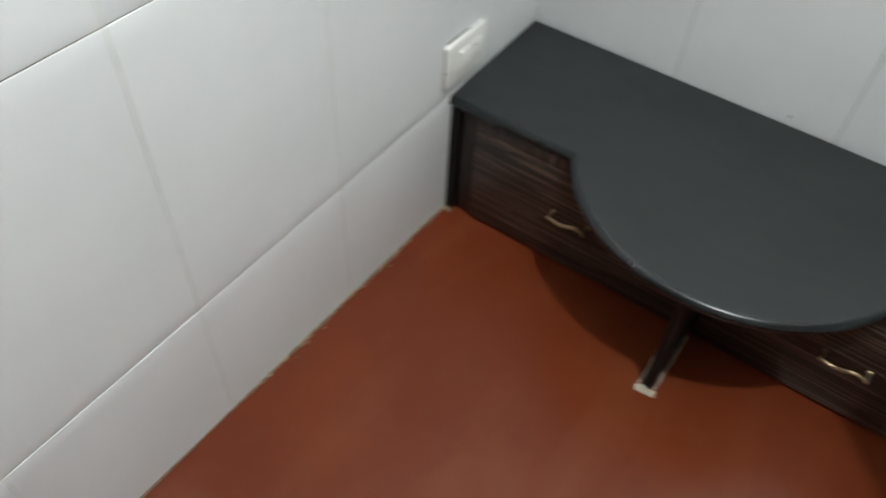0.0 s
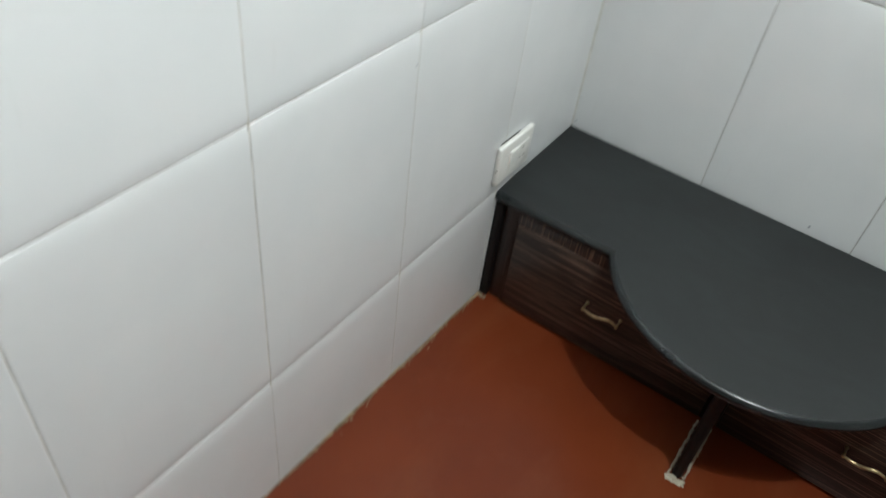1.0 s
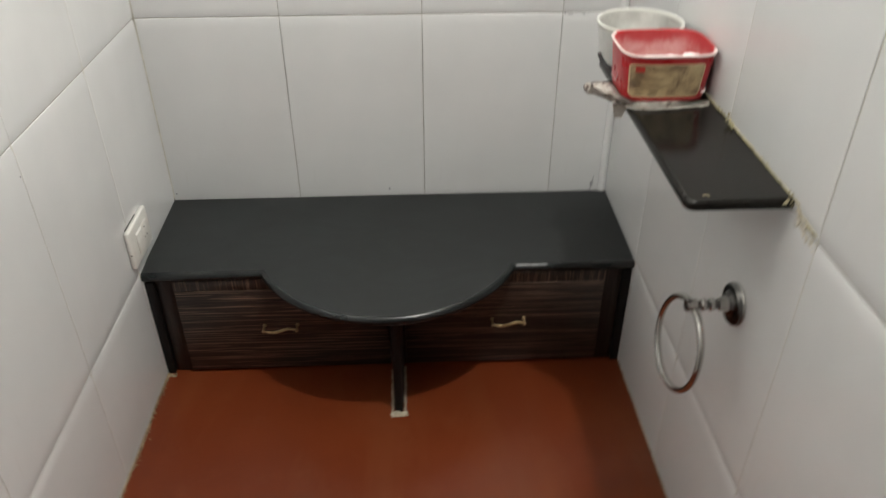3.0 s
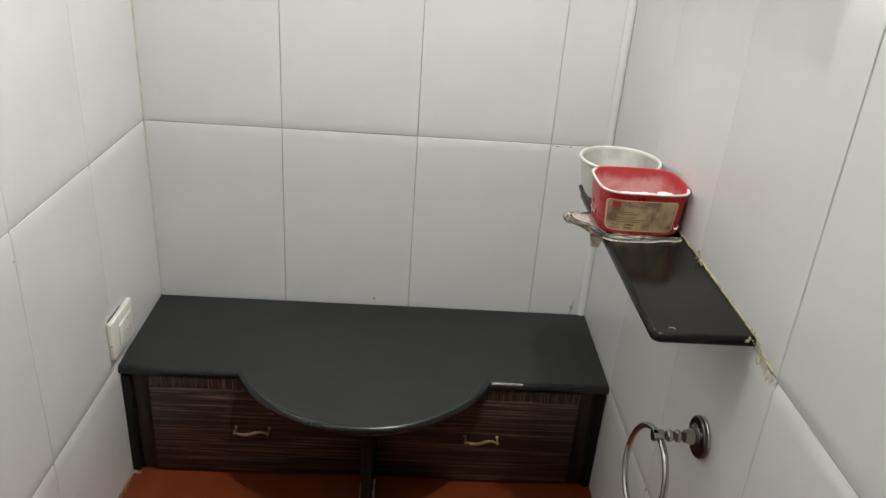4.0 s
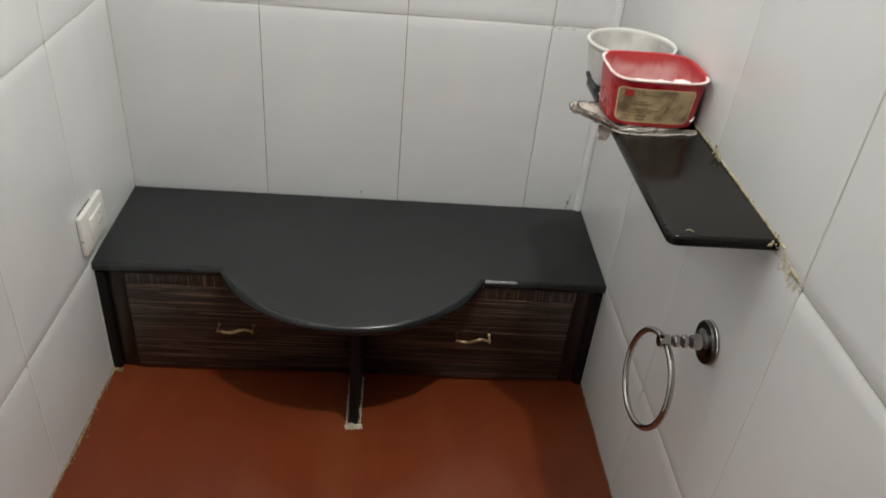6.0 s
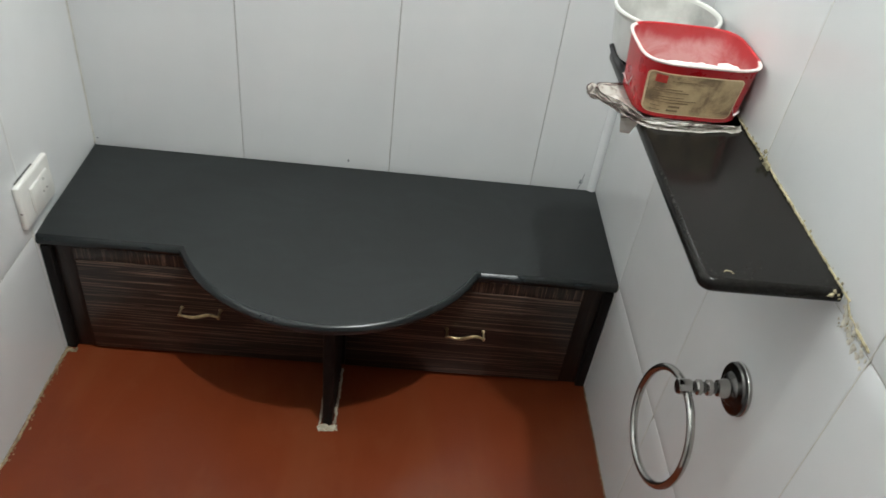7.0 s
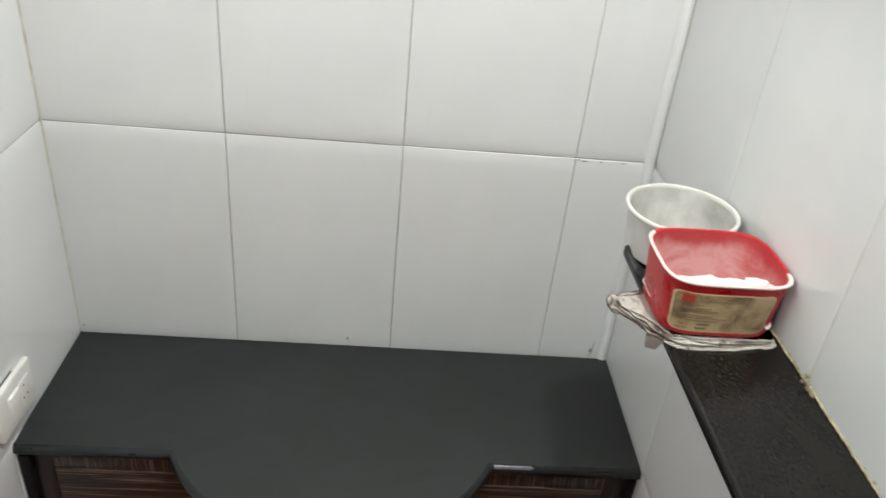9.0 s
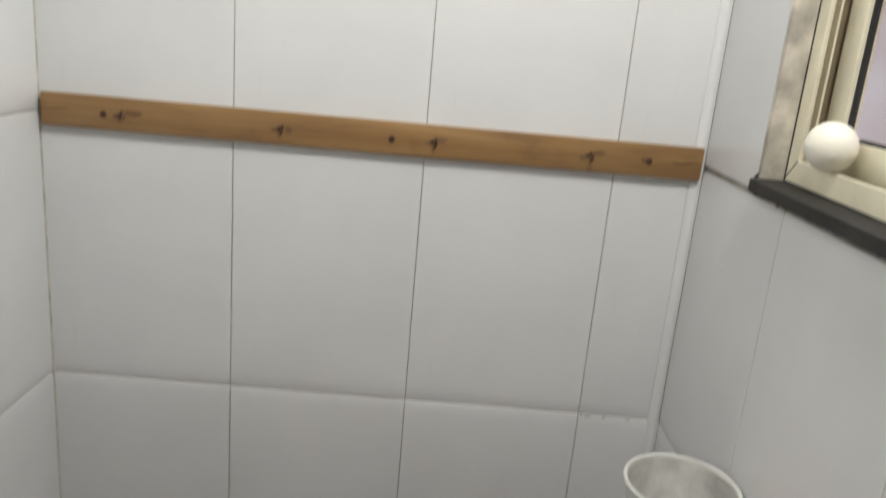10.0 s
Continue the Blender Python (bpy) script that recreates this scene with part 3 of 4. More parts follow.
def rounded_slab(outline, z0, z1, r, steps=4):
    """A convex slab whose rim is rounded above and below."""
    cx = sum(x for x, _ in outline) / len(outline)
    cy = sum(y for _, y in outline) / len(outline)
    hx = max(abs(x - cx) for x, _ in outline)
    hy = max(abs(y - cy) for _, y in outline)
    prof = [(r - r * math.sin(math.pi / 2 * k / steps), z0 + r - r * math.cos(math.pi / 2 * k / steps)) for k in range(steps + 1)]
    prof += [(r - r * math.cos(math.pi / 2 * k / steps), z1 - r + r * math.sin(math.pi / 2 * k / steps)) for k in range(steps + 1)] + [(r + 0.001, z1)]
    bm = bmesh.new()
    rings = [[bm.verts.new((cx + (x - cx) * (1 - d / hx), cy + (y - cy) * (1 - d / hy), z)) for x, y in outline] for d, z in prof]
    n = len(outline)
    for a, c in zip(rings, rings[1:]):
        for k in range(n):
            bm.faces.new((a[k], a[(k + 1) % n], c[(k + 1) % n], c[k]))
    bm.faces.new(rings[0][::-1])
    bm.faces.new(rings[-1])
    return bm


def build_shelf():
    x0, x1, yf, yb = SH
    x1 += 0.008
    out = []
    for cx, cy, a0, r in ((x0 + 0.012, yf + 0.012, 180, 0.012), (x1 - 0.003, yf + 0.003, 270, 0.003), (x1 - 0.002, yb - 0.002, 0, 0.002), (x0 + 0.016, yb - 0.016, 90, 0.016)):
        for k in range(9):
            a = radians(a0 + 90 * k / 8)
            out.append((cx + r * math.cos(a), cy + r * math.sin(a)))
    ob = part("wall_shelf", rounded_slab(out, SZ0, SZ1, 0.0055), SLATE)
    flat_tops(ob)
    mark = bmesh.new()
    add_tube(mark, [(0.929, -0.8085, SZ1 + 0.0001), (0.931, -0.8060, SZ1 + 0.0002), (0.936, -0.8063, SZ1 + 0.0002), (0.938, -0.8100, SZ1 + 0.0001)], [0.0004, 0.0006, 0.0006, 0.0004], 6)
    part("dried_drip", mark, CAULK, ob, "small dried pale drip")
    return tagged(ob, "narrow black granite shelf set into the tiled wall", "shelf")


build_shelf()


def build_shelf_filler():
    rng = random.Random(11)
    bm = bmesh.new()
    x = RX - 0.0012
    crumbs(bm, [(x, -0.42, SZ1 + 0.001), (x, -0.60, SZ1 + 0.002), (x, -0.835, SZ1)], 0.0014, rng, 0.0035)
    crumbs(bm, [(x + 0.002, -0.826, SZ1), (x + 0.002, -0.842, SZ1 - 0.010), (x + 0.0015, -0.885, SZ1 - 0.014)], 0.0020, rng, 0.004)
    smear = bmesh.new()
    for i in range(60):
        k = rng.random()
        y, z = -0.828 - 0.062 * k + rng.gauss(0, 0.004), SZ1 - 0.004 - 0.036 * k + rng.gauss(0, 0.006)
        add_lump(smear, (RX + 0.0010, y, z), rng.uniform(0.0015, 0.0055) * (1 - 0.5 * k), rng, (0.22, 1, 1.3))
    tagged(part("cement_smear", smear, SMEAR, None, "", False), "thin dried cement smears on the tile", "stain", "", "stuff")
    for i in range(34):
        y = rng.gauss(-0.846, 0.014)
        z = SZ1 - 0.012 + rng.gauss(0, 0.013)
        if -0.905 < y < -0.828:
            add_lump(bm, (RX + 0.0005, y, z), rng.uniform(0.0005, 0.0014), rng, (0.3, 1, 1))
    for i in range(40):
        y = rng.uniform(-0.826, -0.45)
        add_lump(bm, (RX - 0.001, y, SZ1 + rng.uniform(0.001, 0.005)), rng.uniform(0.0008, 0.0020), rng, (0.3, 1.2, 1))
    for i in range(14):
        add_lump(bm, (RX - 0.004, -0.605 + rng.gauss(0, 0.010), SZ1 + abs(rng.gauss(0.004, 0.006))), rng.uniform(0.0015, 0.004), rng, (0.5, 1, 1))
    for i in range(9):
        add_lump(bm, (RX - rng.uniform(0.002, 0.016), -0.8215 + rng.uniform(-0.0015, 0.003), SZ1 - rng.uniform(0.0, 0.010)), rng.uniform(0.001, 0.0026), rng)
    ob = part("shelf_filler", bm, CAULK, None, "", False)
    tagged(ob, "crumbling pale cement filler along the shelf and wall", "filler", "", "stuff")
    bm = bmesh.new()
    for i in range(22):
        y = rng.gauss(-0.832, 0.020)
        z = SZ0 - 0.018 + rng.gauss(0, 0.014)
        if z < SZ0 - 0.002 and y > -0.9:
            add_lump(bm, (RX + 0.0012, y, z), rng.uniform(0.0008, 0.0026), rng, (0.3, 1, 1))
    ob = part("mould_spots", bm, MOULD, None, "", False)
    tagged(ob, "brown mould spots on the tile below the shelf", "stain", "", "stuff")


build_shelf_filler()

# ---------------------------------------------------------------- things on the shelf


def build_paper():
    """A folded newspaper of several leaves below the tubs; one end hangs out over the shelf's edge."""
    rng = random.Random(4)
    bm = bmesh.new()
    rims = []
    plan = [(1.034, -0.524), (1.004, -0.539), (0.955, -0.546), (0.915, -0.543), (0.890, -0.528), (0.869, -0.503), (0.853, -0.482),
            (0.856, -0.464), (0.878, -0.449), (0.905, -0.436), (0.950, -0.424), (1.000, -0.422), (1.034, -0.430)]
    cx, cy = 0.955, -0.478

    def smooth_line(pts, k=6):
        out = []
        n = len(pts)
        for i in range(n):
            p0, p1, p2, p3 = (Vector(pts[(i + j) % n]) for j in (-1, 0, 1, 2))
            for q in range(k):
                f = q / k
                out.append(0.5 * ((2 * p1) + (p2 - p0) * f + (2 * p0 - 5 * p1 + 4 * p2 - p3) * f * f + (3 * p1 - p0 - 3 * p2 + p3) * f * f * f))
        return out

    for leaf in range(5):
        lift = 0.0005 + 0.00065 * leaf
        line = []
        for i, (x, y) in enumerate(plan):
            pull = 0.0035 * (leaf - 1) if leaf else 0.0
            x2 = x + (pull + rng.uniform(-0.004, 0.004) if x < 0.95 else 0.0)
            y2 = y + (0.0016 * leaf if y < -0.5 else 0.0) + rng.uniform(-0.0032, 0.0032)
            line.append((x2, y2))
        rim = smooth_line(line)
        rings = []
        for f in (1.0, 0.965, 0.92, 0.86, 0.78, 0.66, 0.5, 0.3, 0.1):
            ring = []
            for p in rim:
                x, y = cx + (p.x - cx) * f, cy + (p.y - cy) * f
                x += 0.003 * noise.noise(Vector((x * 90, y * 90, leaf))) * f
                out = max(0.0, min(1.0, (SH[0] + 0.004 - x) / 0.045))
                front = max(0.0, min(1.0, (-0.526 - y) / 0.012))
                wave = noise.noise(Vector((x * 42, y * 42, leaf * 3.1))) + 0.5 * noise.noise(Vector((x * 95, y * 95, leaf * 1.7)))
                z = SZ1 + lift + out * (0.0015 * leaf + 0.0065 * wave + 0.004) + front * (0.0013 * leaf + 0.0048 * abs(wave))
                if x > SH[0] - 0.002:
                    z = max(z, SZ1 + lift)
                ring.append(bm.verts.new((min(x, RX - 0.003), y, z)))
            rings.append(ring)
        n = len(rim)
        for r0, r1 in zip(rings, rings[1:]):
            for k in range(n):
                bm.faces.new((r0[k], r0[(k + 1) % n], r1[(k + 1) % n], r1[k]))
        bm.faces.new(rings[-1])
        rims.append([v.co.copy() for v in rings[0]])
    bmesh.ops.solidify(bm, geom=bm.faces[:], thickness=0.0005)
    ob = part("newspaper", bm, NEWS)
    tagged(ob, "crumpled stained newspaper folded under the plastic tubs", "newspaper")
    # dark outlines of uneven width along the leaves' outer edges
    bm = bmesh.new()
    for leaf, rim in enumerate(rims):
        n = len(rim)
        span = [rim[k % n] + Vector((0, 0, 0.0004)) for k in range(int(n * 0.27), int(n * 0.80))]
        add_tube(bm, span, [0.0003 + 0.0019 * max(0.0, noise.noise(p * 38 + Vector((leaf * 2.0, 0, 0))) + 0.08) for p in span], 5)
    part("fold_edge", bm, FOLD_DARK, ob, "dark fold edges")
    bm = bmesh.new()
    v = [bm.verts.new(c) for c in ((0.884, -0.520, SZ1 + 0.001), (0.906, -0.530, SZ1 + 0.0005), (0.902, -0.516, SZ1 - 0.026), (0.893, -0.506, SZ1 - 0.030))]
    bm.faces.new(v)
    bmesh.ops.solidify(bm, geom=bm.faces[:], thickness=0.001)
    part("torn_corner", bm, NEWS, ob, "hanging torn corner", False)
    return ob


build_paper()


def build_strap():
    """A curved black band that stands up between the tubs."""
    path = [Vector(c) for c in ((0.9350, -0.412, SZ1 + 0.0062), (0.9230, -0.410, SZ1 + 0.0062), (0.9130, -0.405, SZ1 + 0.0066), (0.9060, -0.397, SZ1 + 0.0085),
                                (0.9005, -0.388, SZ1 + 0.0125), (0.8960, -0.379, SZ1 + 0.0185), (0.8935, -0.373, SZ1 + 0.0245), (0.8915, -0.371, SZ1 + 0.0285))]
    wide = [0.0075, 0.0075, 0.0072, 0.0064, 0.0054, 0.0046, 0.0046, 0.0036]
    bm = bmesh.new()
    rings = []
    for i, p in enumerate(path):
        d = (path[min(i + 1, len(path) - 1)] - path[max(i - 1, 0)]).normalized()
        side = Vector((0.55, 0.75, 0.35))
        side = (side - d * side.dot(d)).normalized()
        up = d.cross(side)
        ring = []
        for k in range(10):
            a = 2 * math.pi * k / 10
            ring.append(bm.verts.new(p + side * wide[i] * math.cos(a) + up * 0.0022 * math.sin(a)))
        rings.append(ring)
    for r0, r1 in zip(rings, rings[1:]):
        for k in range(10):
            bm.faces.new((r0[k], r0[(k + 1) % 10], r1[(k + 1) % 10], r1[k]))
    bm.faces.new(rings[0][::-1])
    bm.faces.new(rings[-1])
    return tagged(part("rubber_strap", bm, BLACK), "curved black rubber strap on the newspaper between the tubs", "strap")


build_strap()


def superring(hx, hy, z, n=56, p=4.2):
    out = []
    for k in range(n):
        a = 2 * math.pi * k / n
        c, s = math.cos(a), math.sin(a)
        out.append((hx * math.copysign(abs(c) ** (2 / p), c), hy * math.copysign(abs(s) ** (2 / p), s), z))
    return out


def loft(rings, mats=None, caps=(True, True)):
    bm = bmesh.new()
    vr = [[bm.verts.new(p) for p in r] for r in rings]
    n = len(vr[0])
    for i, (a, c) in enumerate(zip(vr, vr[1:])):
        for k in range(n):
            f = bm.faces.new((a[k], a[(k + 1) % n], c[(k + 1) % n], c[k]))
            if mats:
                f.material_index = mats[i]
    if caps[0]:
        bm.faces.new(vr[0][::-1])
    if caps[1]:
        f = bm.faces.new(vr[-1])
        if mats:
            f.material_index = mats[-1]
    return bm


def build_red_tub():
    t = thing("red_tub", "open red plastic tub of white powder with a stained label", "tub")
    h = 0.0755
    hx, hy = 0.0655, 0.0560
    tx, ty = 0.0740, 0.0640
    rings = [superring(hx - 0.004, hy - 0.004, 0.0), superring(hx, hy, 0.003), superring(tx - 0.003, ty - 0.003, h - 0.012), superring(tx - 0.003, ty - 0.003, h - 0.003),
             superring(tx - 0.005, ty - 0.005, h - 0.001), superring(tx - 0.006, ty - 0.006, h - 0.012), superring(hx - 0.003, hy - 0.003, 0.005)]
    part("body", loft(rings, [0, 0, 0, 0, 1, 1, 1]), [RED, REDDUST], t)
    rim = [superring(tx - 0.003, ty - 0.003, h - 0.0035), superring(tx - 0.0008, ty - 0.0008, h - 0.0032), superring(tx, ty, h - 0.0012), superring(tx - 0.001, ty - 0.001, h),
           superring(tx - 0.0034, ty - 0.0034, h - 0.0004), superring(tx - 0.0052, ty - 0.0052, h - 0.003)]
    part("lip", loft([superring(tx - 0.0035, ty - 0.0035, h - 0.008), superring(tx - 0.0022, ty - 0.0022, h - 0.0075), superring(tx - 0.0022, ty - 0.0022, h - 0.0036), superring(tx - 0.0035, ty - 0.0035, h - 0.0032)], None, (False, False)), RED, t)
    rim_bm = loft(rim, None, (False, False))
    for f in rim_bm.faces:
        c = f.calc_center_median()
        f.material_index = 1 if c.y > 0.030 and c.x > -0.060 or c.x > 0.055 and c.y > -0.030 else 0
    part("rim", rim_bm, [RIMWHITE, RED], t, "pale rim, bare red along the back")
    # powder heaped against the front wall of the tub
    rng = random.Random(8)
    bm = bmesh.new()
    n, m = 40, 12
    prev = None
    for i in range(m + 1):
        s = 1 - i / m
        ring = []
        for (x, y, _) in superring((hx + 0.003) * s if s > 0 else 0, (hy + 0.003) * s if s > 0 else 0, 0, n):
            heap = max(0.0, min(1.0, (-0.002 - y) / 0.034)) * max(0.0, min(1.0, (0.052 - x) / 0.014))
            z = 0.014 + 0.053 * heap * heap * (3 - 2 * heap) + 0.006 * noise.noise(Vector((x * 60, y * 60, 3))) + 0.003 * noise.noise(Vector((x * 170, y * 170, 9)))
            ring.append(bm.verts.new((x, y, z)) if s > 0 else None)
        if s == 0:
            c = bm.verts.new((0, 0, 0.016))
            for k in range(n):
                bm.faces.new((prev[k], prev[(k + 1) % n], c))
        elif prev:
            for k in range(n):
                bm.faces.new((prev[k], prev[(k + 1) % n], ring[(k + 1) % n], ring[k]))
        prev = ring
    for i in range(16):
        add_lump(bm, (rng.uniform(-0.045, 0.048), rng.uniform(-0.050, -0.034), 0.066), rng.uniform(0.002, 0.0060), rng, (1.3, 1, 0.7))
    add_lump(bm, (0.031, -0.036, 0.064), 0.0100, rng, (1.2, 1, 0.8))
    part("powder", bm, POWDER, t, "lumpy white powder")

    # label on the front face, following the wall's slope and curve
    def on_front(u, v, off):
        """u across -1..1, v height; a point off metres in front of the wall."""
        f = (v - 0.003) / (h - 0.015)
        ax, ay = hx + (tx - 0.003 - hx) * f, hy + (ty - 0.003 - hy) * f
        x = u * 0.84 * ax
        y = -ay * (1 - abs(x / ax) ** 4.2) ** (1 / 4.2)
        return (x, y - off, v)

    def patch(u0, u1, v0, v1, off, nu=16, rc=0.0):
        bm = bmesh.new()
        us = [0.5 - 0.5 * math.cos(math.pi * i / nu) for i in range(nu + 1)]

        def inset(k):
            d = min(k, 1 - k) * (u1 - u0) * 0.057
            return rc - math.sqrt(max(0.0, rc * rc - max(0.0, rc - d) ** 2))

        fr = [[bm.verts.new(on_front(u0 + (u1 - u0) * k, v0 + inset(k) if low else v1 - inset(k), o)) for k in us] for low, o in ((True, off), (False, off), (False, off - 0.0004), (True, off - 0.0004))]
        for j in range(4):
            a, c = fr[j], fr[(j + 1) % 4]
            for i in range(nu):
                bm.faces.new((a[i], a[i + 1], c[i + 1], c[i]))
        return bm

    lab = part("label", patch(-1.04, 0.83, 0.0095, 0.0605, 0.0009, 28, 0.006), LABEL, t, "yellowed stained paper label")
    part("label_border", patch(-1.07, 0.86, 0.0083, 0.0617, 0.0006, 28, 0.007), EDGE, lab, "pale yellow border")
    part("logo_block", patch(-0.93, -0.71, 0.0490, 0.0585, 0.0013, 4), LOGO, lab, "small red square mark")
    for u0, u1, v in ((-0.60, -0.10, 0.052), (-0.92, -0.35, 0.041), (-0.92, -0.20, 0.0375), (-0.92, -0.28, 0.031), (-0.92, 0.0, 0.0275), (-0.92, -0.15, 0.024), (-0.92, -0.72, 0.0180), (-0.55, -0.30, 0.0180), (-0.92, -0.72, 0.0125), (-0.57, -0.33, 0.0125)):
        tall = 0.0026 if v < 0.02 and u0 > -0.6 else 0.0010
        part("print_line", patch(u0, u1, v, v + tall, 0.0013, 6), INK, lab, "unreadable line of print")
    t.location = (0.9645, -0.4715, SZ1 + 0.0040)
    t.rotation_euler = (0, 0, radians(0.5))
    return t


build_red_tub()


def build_white_tub():
    t = thing("white_tub", "milky white round plastic tub, grimy inside, without lid", "tub")
    h = 0.0680
    part("body", lathe([(0.004, 0.0), (0.058, 0.0), (0.062, 0.003), (0.0700, h - 0.010), (0.0704, h - 0.003)], 48, "z", (True, False)), TUB, t)
    part("inner_wall", lathe([(0.0682, h - 0.003), (0.0672, h - 0.012), (0.0590, 0.008), (0.054, 0.004), (0.030, 0.003), (0.004, 0.003)], 48, "z", (False, True)), GRIME, t, "grey grimy inside")
    part("rim", lathe([(0.0702, h - 0.009), (0.0720, h - 0.007), (0.0736, h - 0.003), (0.0728, h - 0.0006), (0.0709, h), (0.0689, h - 0.0008), (0.0678, h - 0.003), (0.0680, h - 0.006)], 48, "z", (False, False)), LIPWHITE, t, "bright white rolled rim")
    t.location = (0.9648, -0.3385, SZ1 + 0.0042)
    return t


build_white_tub()

# ---------------------------------------------------------------- towel ring


def build_towel_ring():
    t = thing("towel_ring", "chrome towel ring hanging from a round wall mount", "towel ring")
    y, z = -0.752, 0.5185
    bm = lathe([(0.0315, 0.0), (0.0315, -0.008), (0.0298, -0.0100), (0.026, -0.0105), (0.020, -0.0115), (0.017, -0.0150), (0.010, -0.0175)], 40, "x")
    bmesh.ops.translate(bm, verts=bm.verts[:], vec=(RX - 0.0005, y, z))
    part("base_plate", bm, SMOKE, t, "dark chrome round base")
    bm = lathe([(0.0316, 0.0), (0.0322, -0.0015), (0.0322, -0.0035), (0.0314, -0.0045)], 40, "x")
    bmesh.ops.translate(bm, verts=bm.verts[:], vec=(RX - 0.0002, y, z))
    part("base_rim", bm, CHROME, t)
    bm = lathe([(0.0125, -0.014), (0.0110, -0.024), (0.0095, -0.030), (0.0068, -0.031), (0.0068, -0.036), (0.0095, -0.038), (0.0095, -0.043), (0.0066, -0.045), (0.0066, -0.049), (0.0092, -0.051), (0.0092, -0.056),
                (0.0068, -0.058), (0.0068, -0.062), (0.0085, -0.064), (0.0092, -0.066), (0.0092, -0.079), (0.0080, -0.081)], 28, "x")
    # narrow necks take the darker chrome: dark reflections put into the colour
    for f in bm.faces:
        r = max(math.hypot(v.co.y, v.co.z) for v in f.verts)
        f.material_index = 1 if r < 0.0075 else 0
    # the arm leans slightly towards the ring
    for v in bm.verts:
        v.co.y += 0.14 * v.co.x
        v.co.z -= 0.115 * v.co.x
    bmesh.ops.translate(bm, verts=bm.verts[:], vec=(RX, y, z))
    part("arm", bm, [CHROME, SMOKE], t, "stepped chrome arm with dark reflections painted on its necks")
    cx, cy, cz, r = 0.9615, -0.7606, 0.4545, 0.0705
    pts = []
    for k in range(64):
        a = 2 * math.pi * k / 64
        u, w = r * math.cos(a), r * math.sin(a)
        pts.append((cx - 0.05 * u + 0.126 * w, cy + u, cz + 0.992 * w))
    bm = bmesh.new()
    add_tube(bm, pts, 0.0048, 12, True)
    part("ring", bm, CHROME, t)
    return t


build_towel_ring()

# ---------------------------------------------------------------- wooden peg strip on the back wall


def build_strip():
    t = thing("wooden_rail", "brown wooden rail screwed across the white tiles", "wall rail")
    part("board", box(0.008, RX - 0.007, -0.0125, -0.0005, 1.1415, 1.1925, 0.0022), WOOD, t)
    for x in (0.104, 0.548, 0.949):
        bm = lathe([(0.0052, -0.0003), (0.0050, -0.0015), (0.0025, -0.0022), (0.0012, -0.0010)], 14, "z")
        bmesh.ops.rotate(bm, verts=bm.verts[:], cent=(0, 0, 0), matrix=Matrix.Rotation(radians(-90), 3, "X"))
        for v in bm.verts:
            v.co.y = -0.0125 + (v.co.y if v.co.y < 0 else -v.co.y)
        bmesh.ops.translate(bm, verts=bm.verts[:], vec=(x, 0, 1.1655))
        part("screw", bm, RUST, t, "rusty screw head")
    for x in (0.135, 0.379, 0.616, 0.858):
        bm = bmesh.new()
        add_tube(bm, [(x, -0.011, 1.171), (x, -0.019, 1.172), (x + 0.001, -0.024, 1.169), (x + 0.001, -0.025, 1.163), (x - 0.001, -0.022, 1.158)], [0.0022, 0.0022, 0.0020, 0.0018, 0.0012], 8)
        add_tube(bm, [(x - 0.004, -0.0125, 1.168), (x - 0.009, -0.0129, 1.1655)], [0.0028, 0.0010], 6)
        part("bent_nail", bm, RUST, t, "bent rusty nail")
    rng = random.Random(3)
    for x, dx, dz, a, c in ((0.150, 0, 0.002, 0.014, 0.006), (0.128, 0, -0.004, 0.012, 0.005), (0.372, 0, -0.003, 0.012, 0.004), (0.388, 0, -0.001, 0.010, 0.006), (0.610, 0, -0.002, 0.012, 0.005), (0.626, 0, 0.004, 0.012, 0.005),
                            (0.848, 0, -0.005, 0.012, 0.004), (0.870, 0, 0.004, 0.014, 0.005), (0.943, 0, 0.0, 0.008, 0.005)):
        bm = bmesh.new()
        add_lump(bm, (0, 0, 0), 1.0, rng, (a, 0.0007, c))
        bmesh.ops.translate(bm, verts=bm.verts[:], vec=(x, -0.0124, 1.1675 + dz))
        part("stain", bm, STAINWOOD, t, "dark stain in the wood")
    for x0, x1, z in ((0.0085, 0.052, 1.168), (0.985, RX - 0.008, 1.1675)):
        bm = bmesh.new()
        add_tube(bm, [(x0 + (x1 - x0) * k / 6, -0.0123, z - 0.0016 * math.sin(k)) for k in range(7)], [0.0006, 0.0010, 0.0009, 0.0011, 0.0008, 0.0010, 0.0005], 5)
        part("crack", bm, RUST, t, "dark drying crack")
    return t


build_strip()

# ---------------------------------------------------------------- window in the right wall


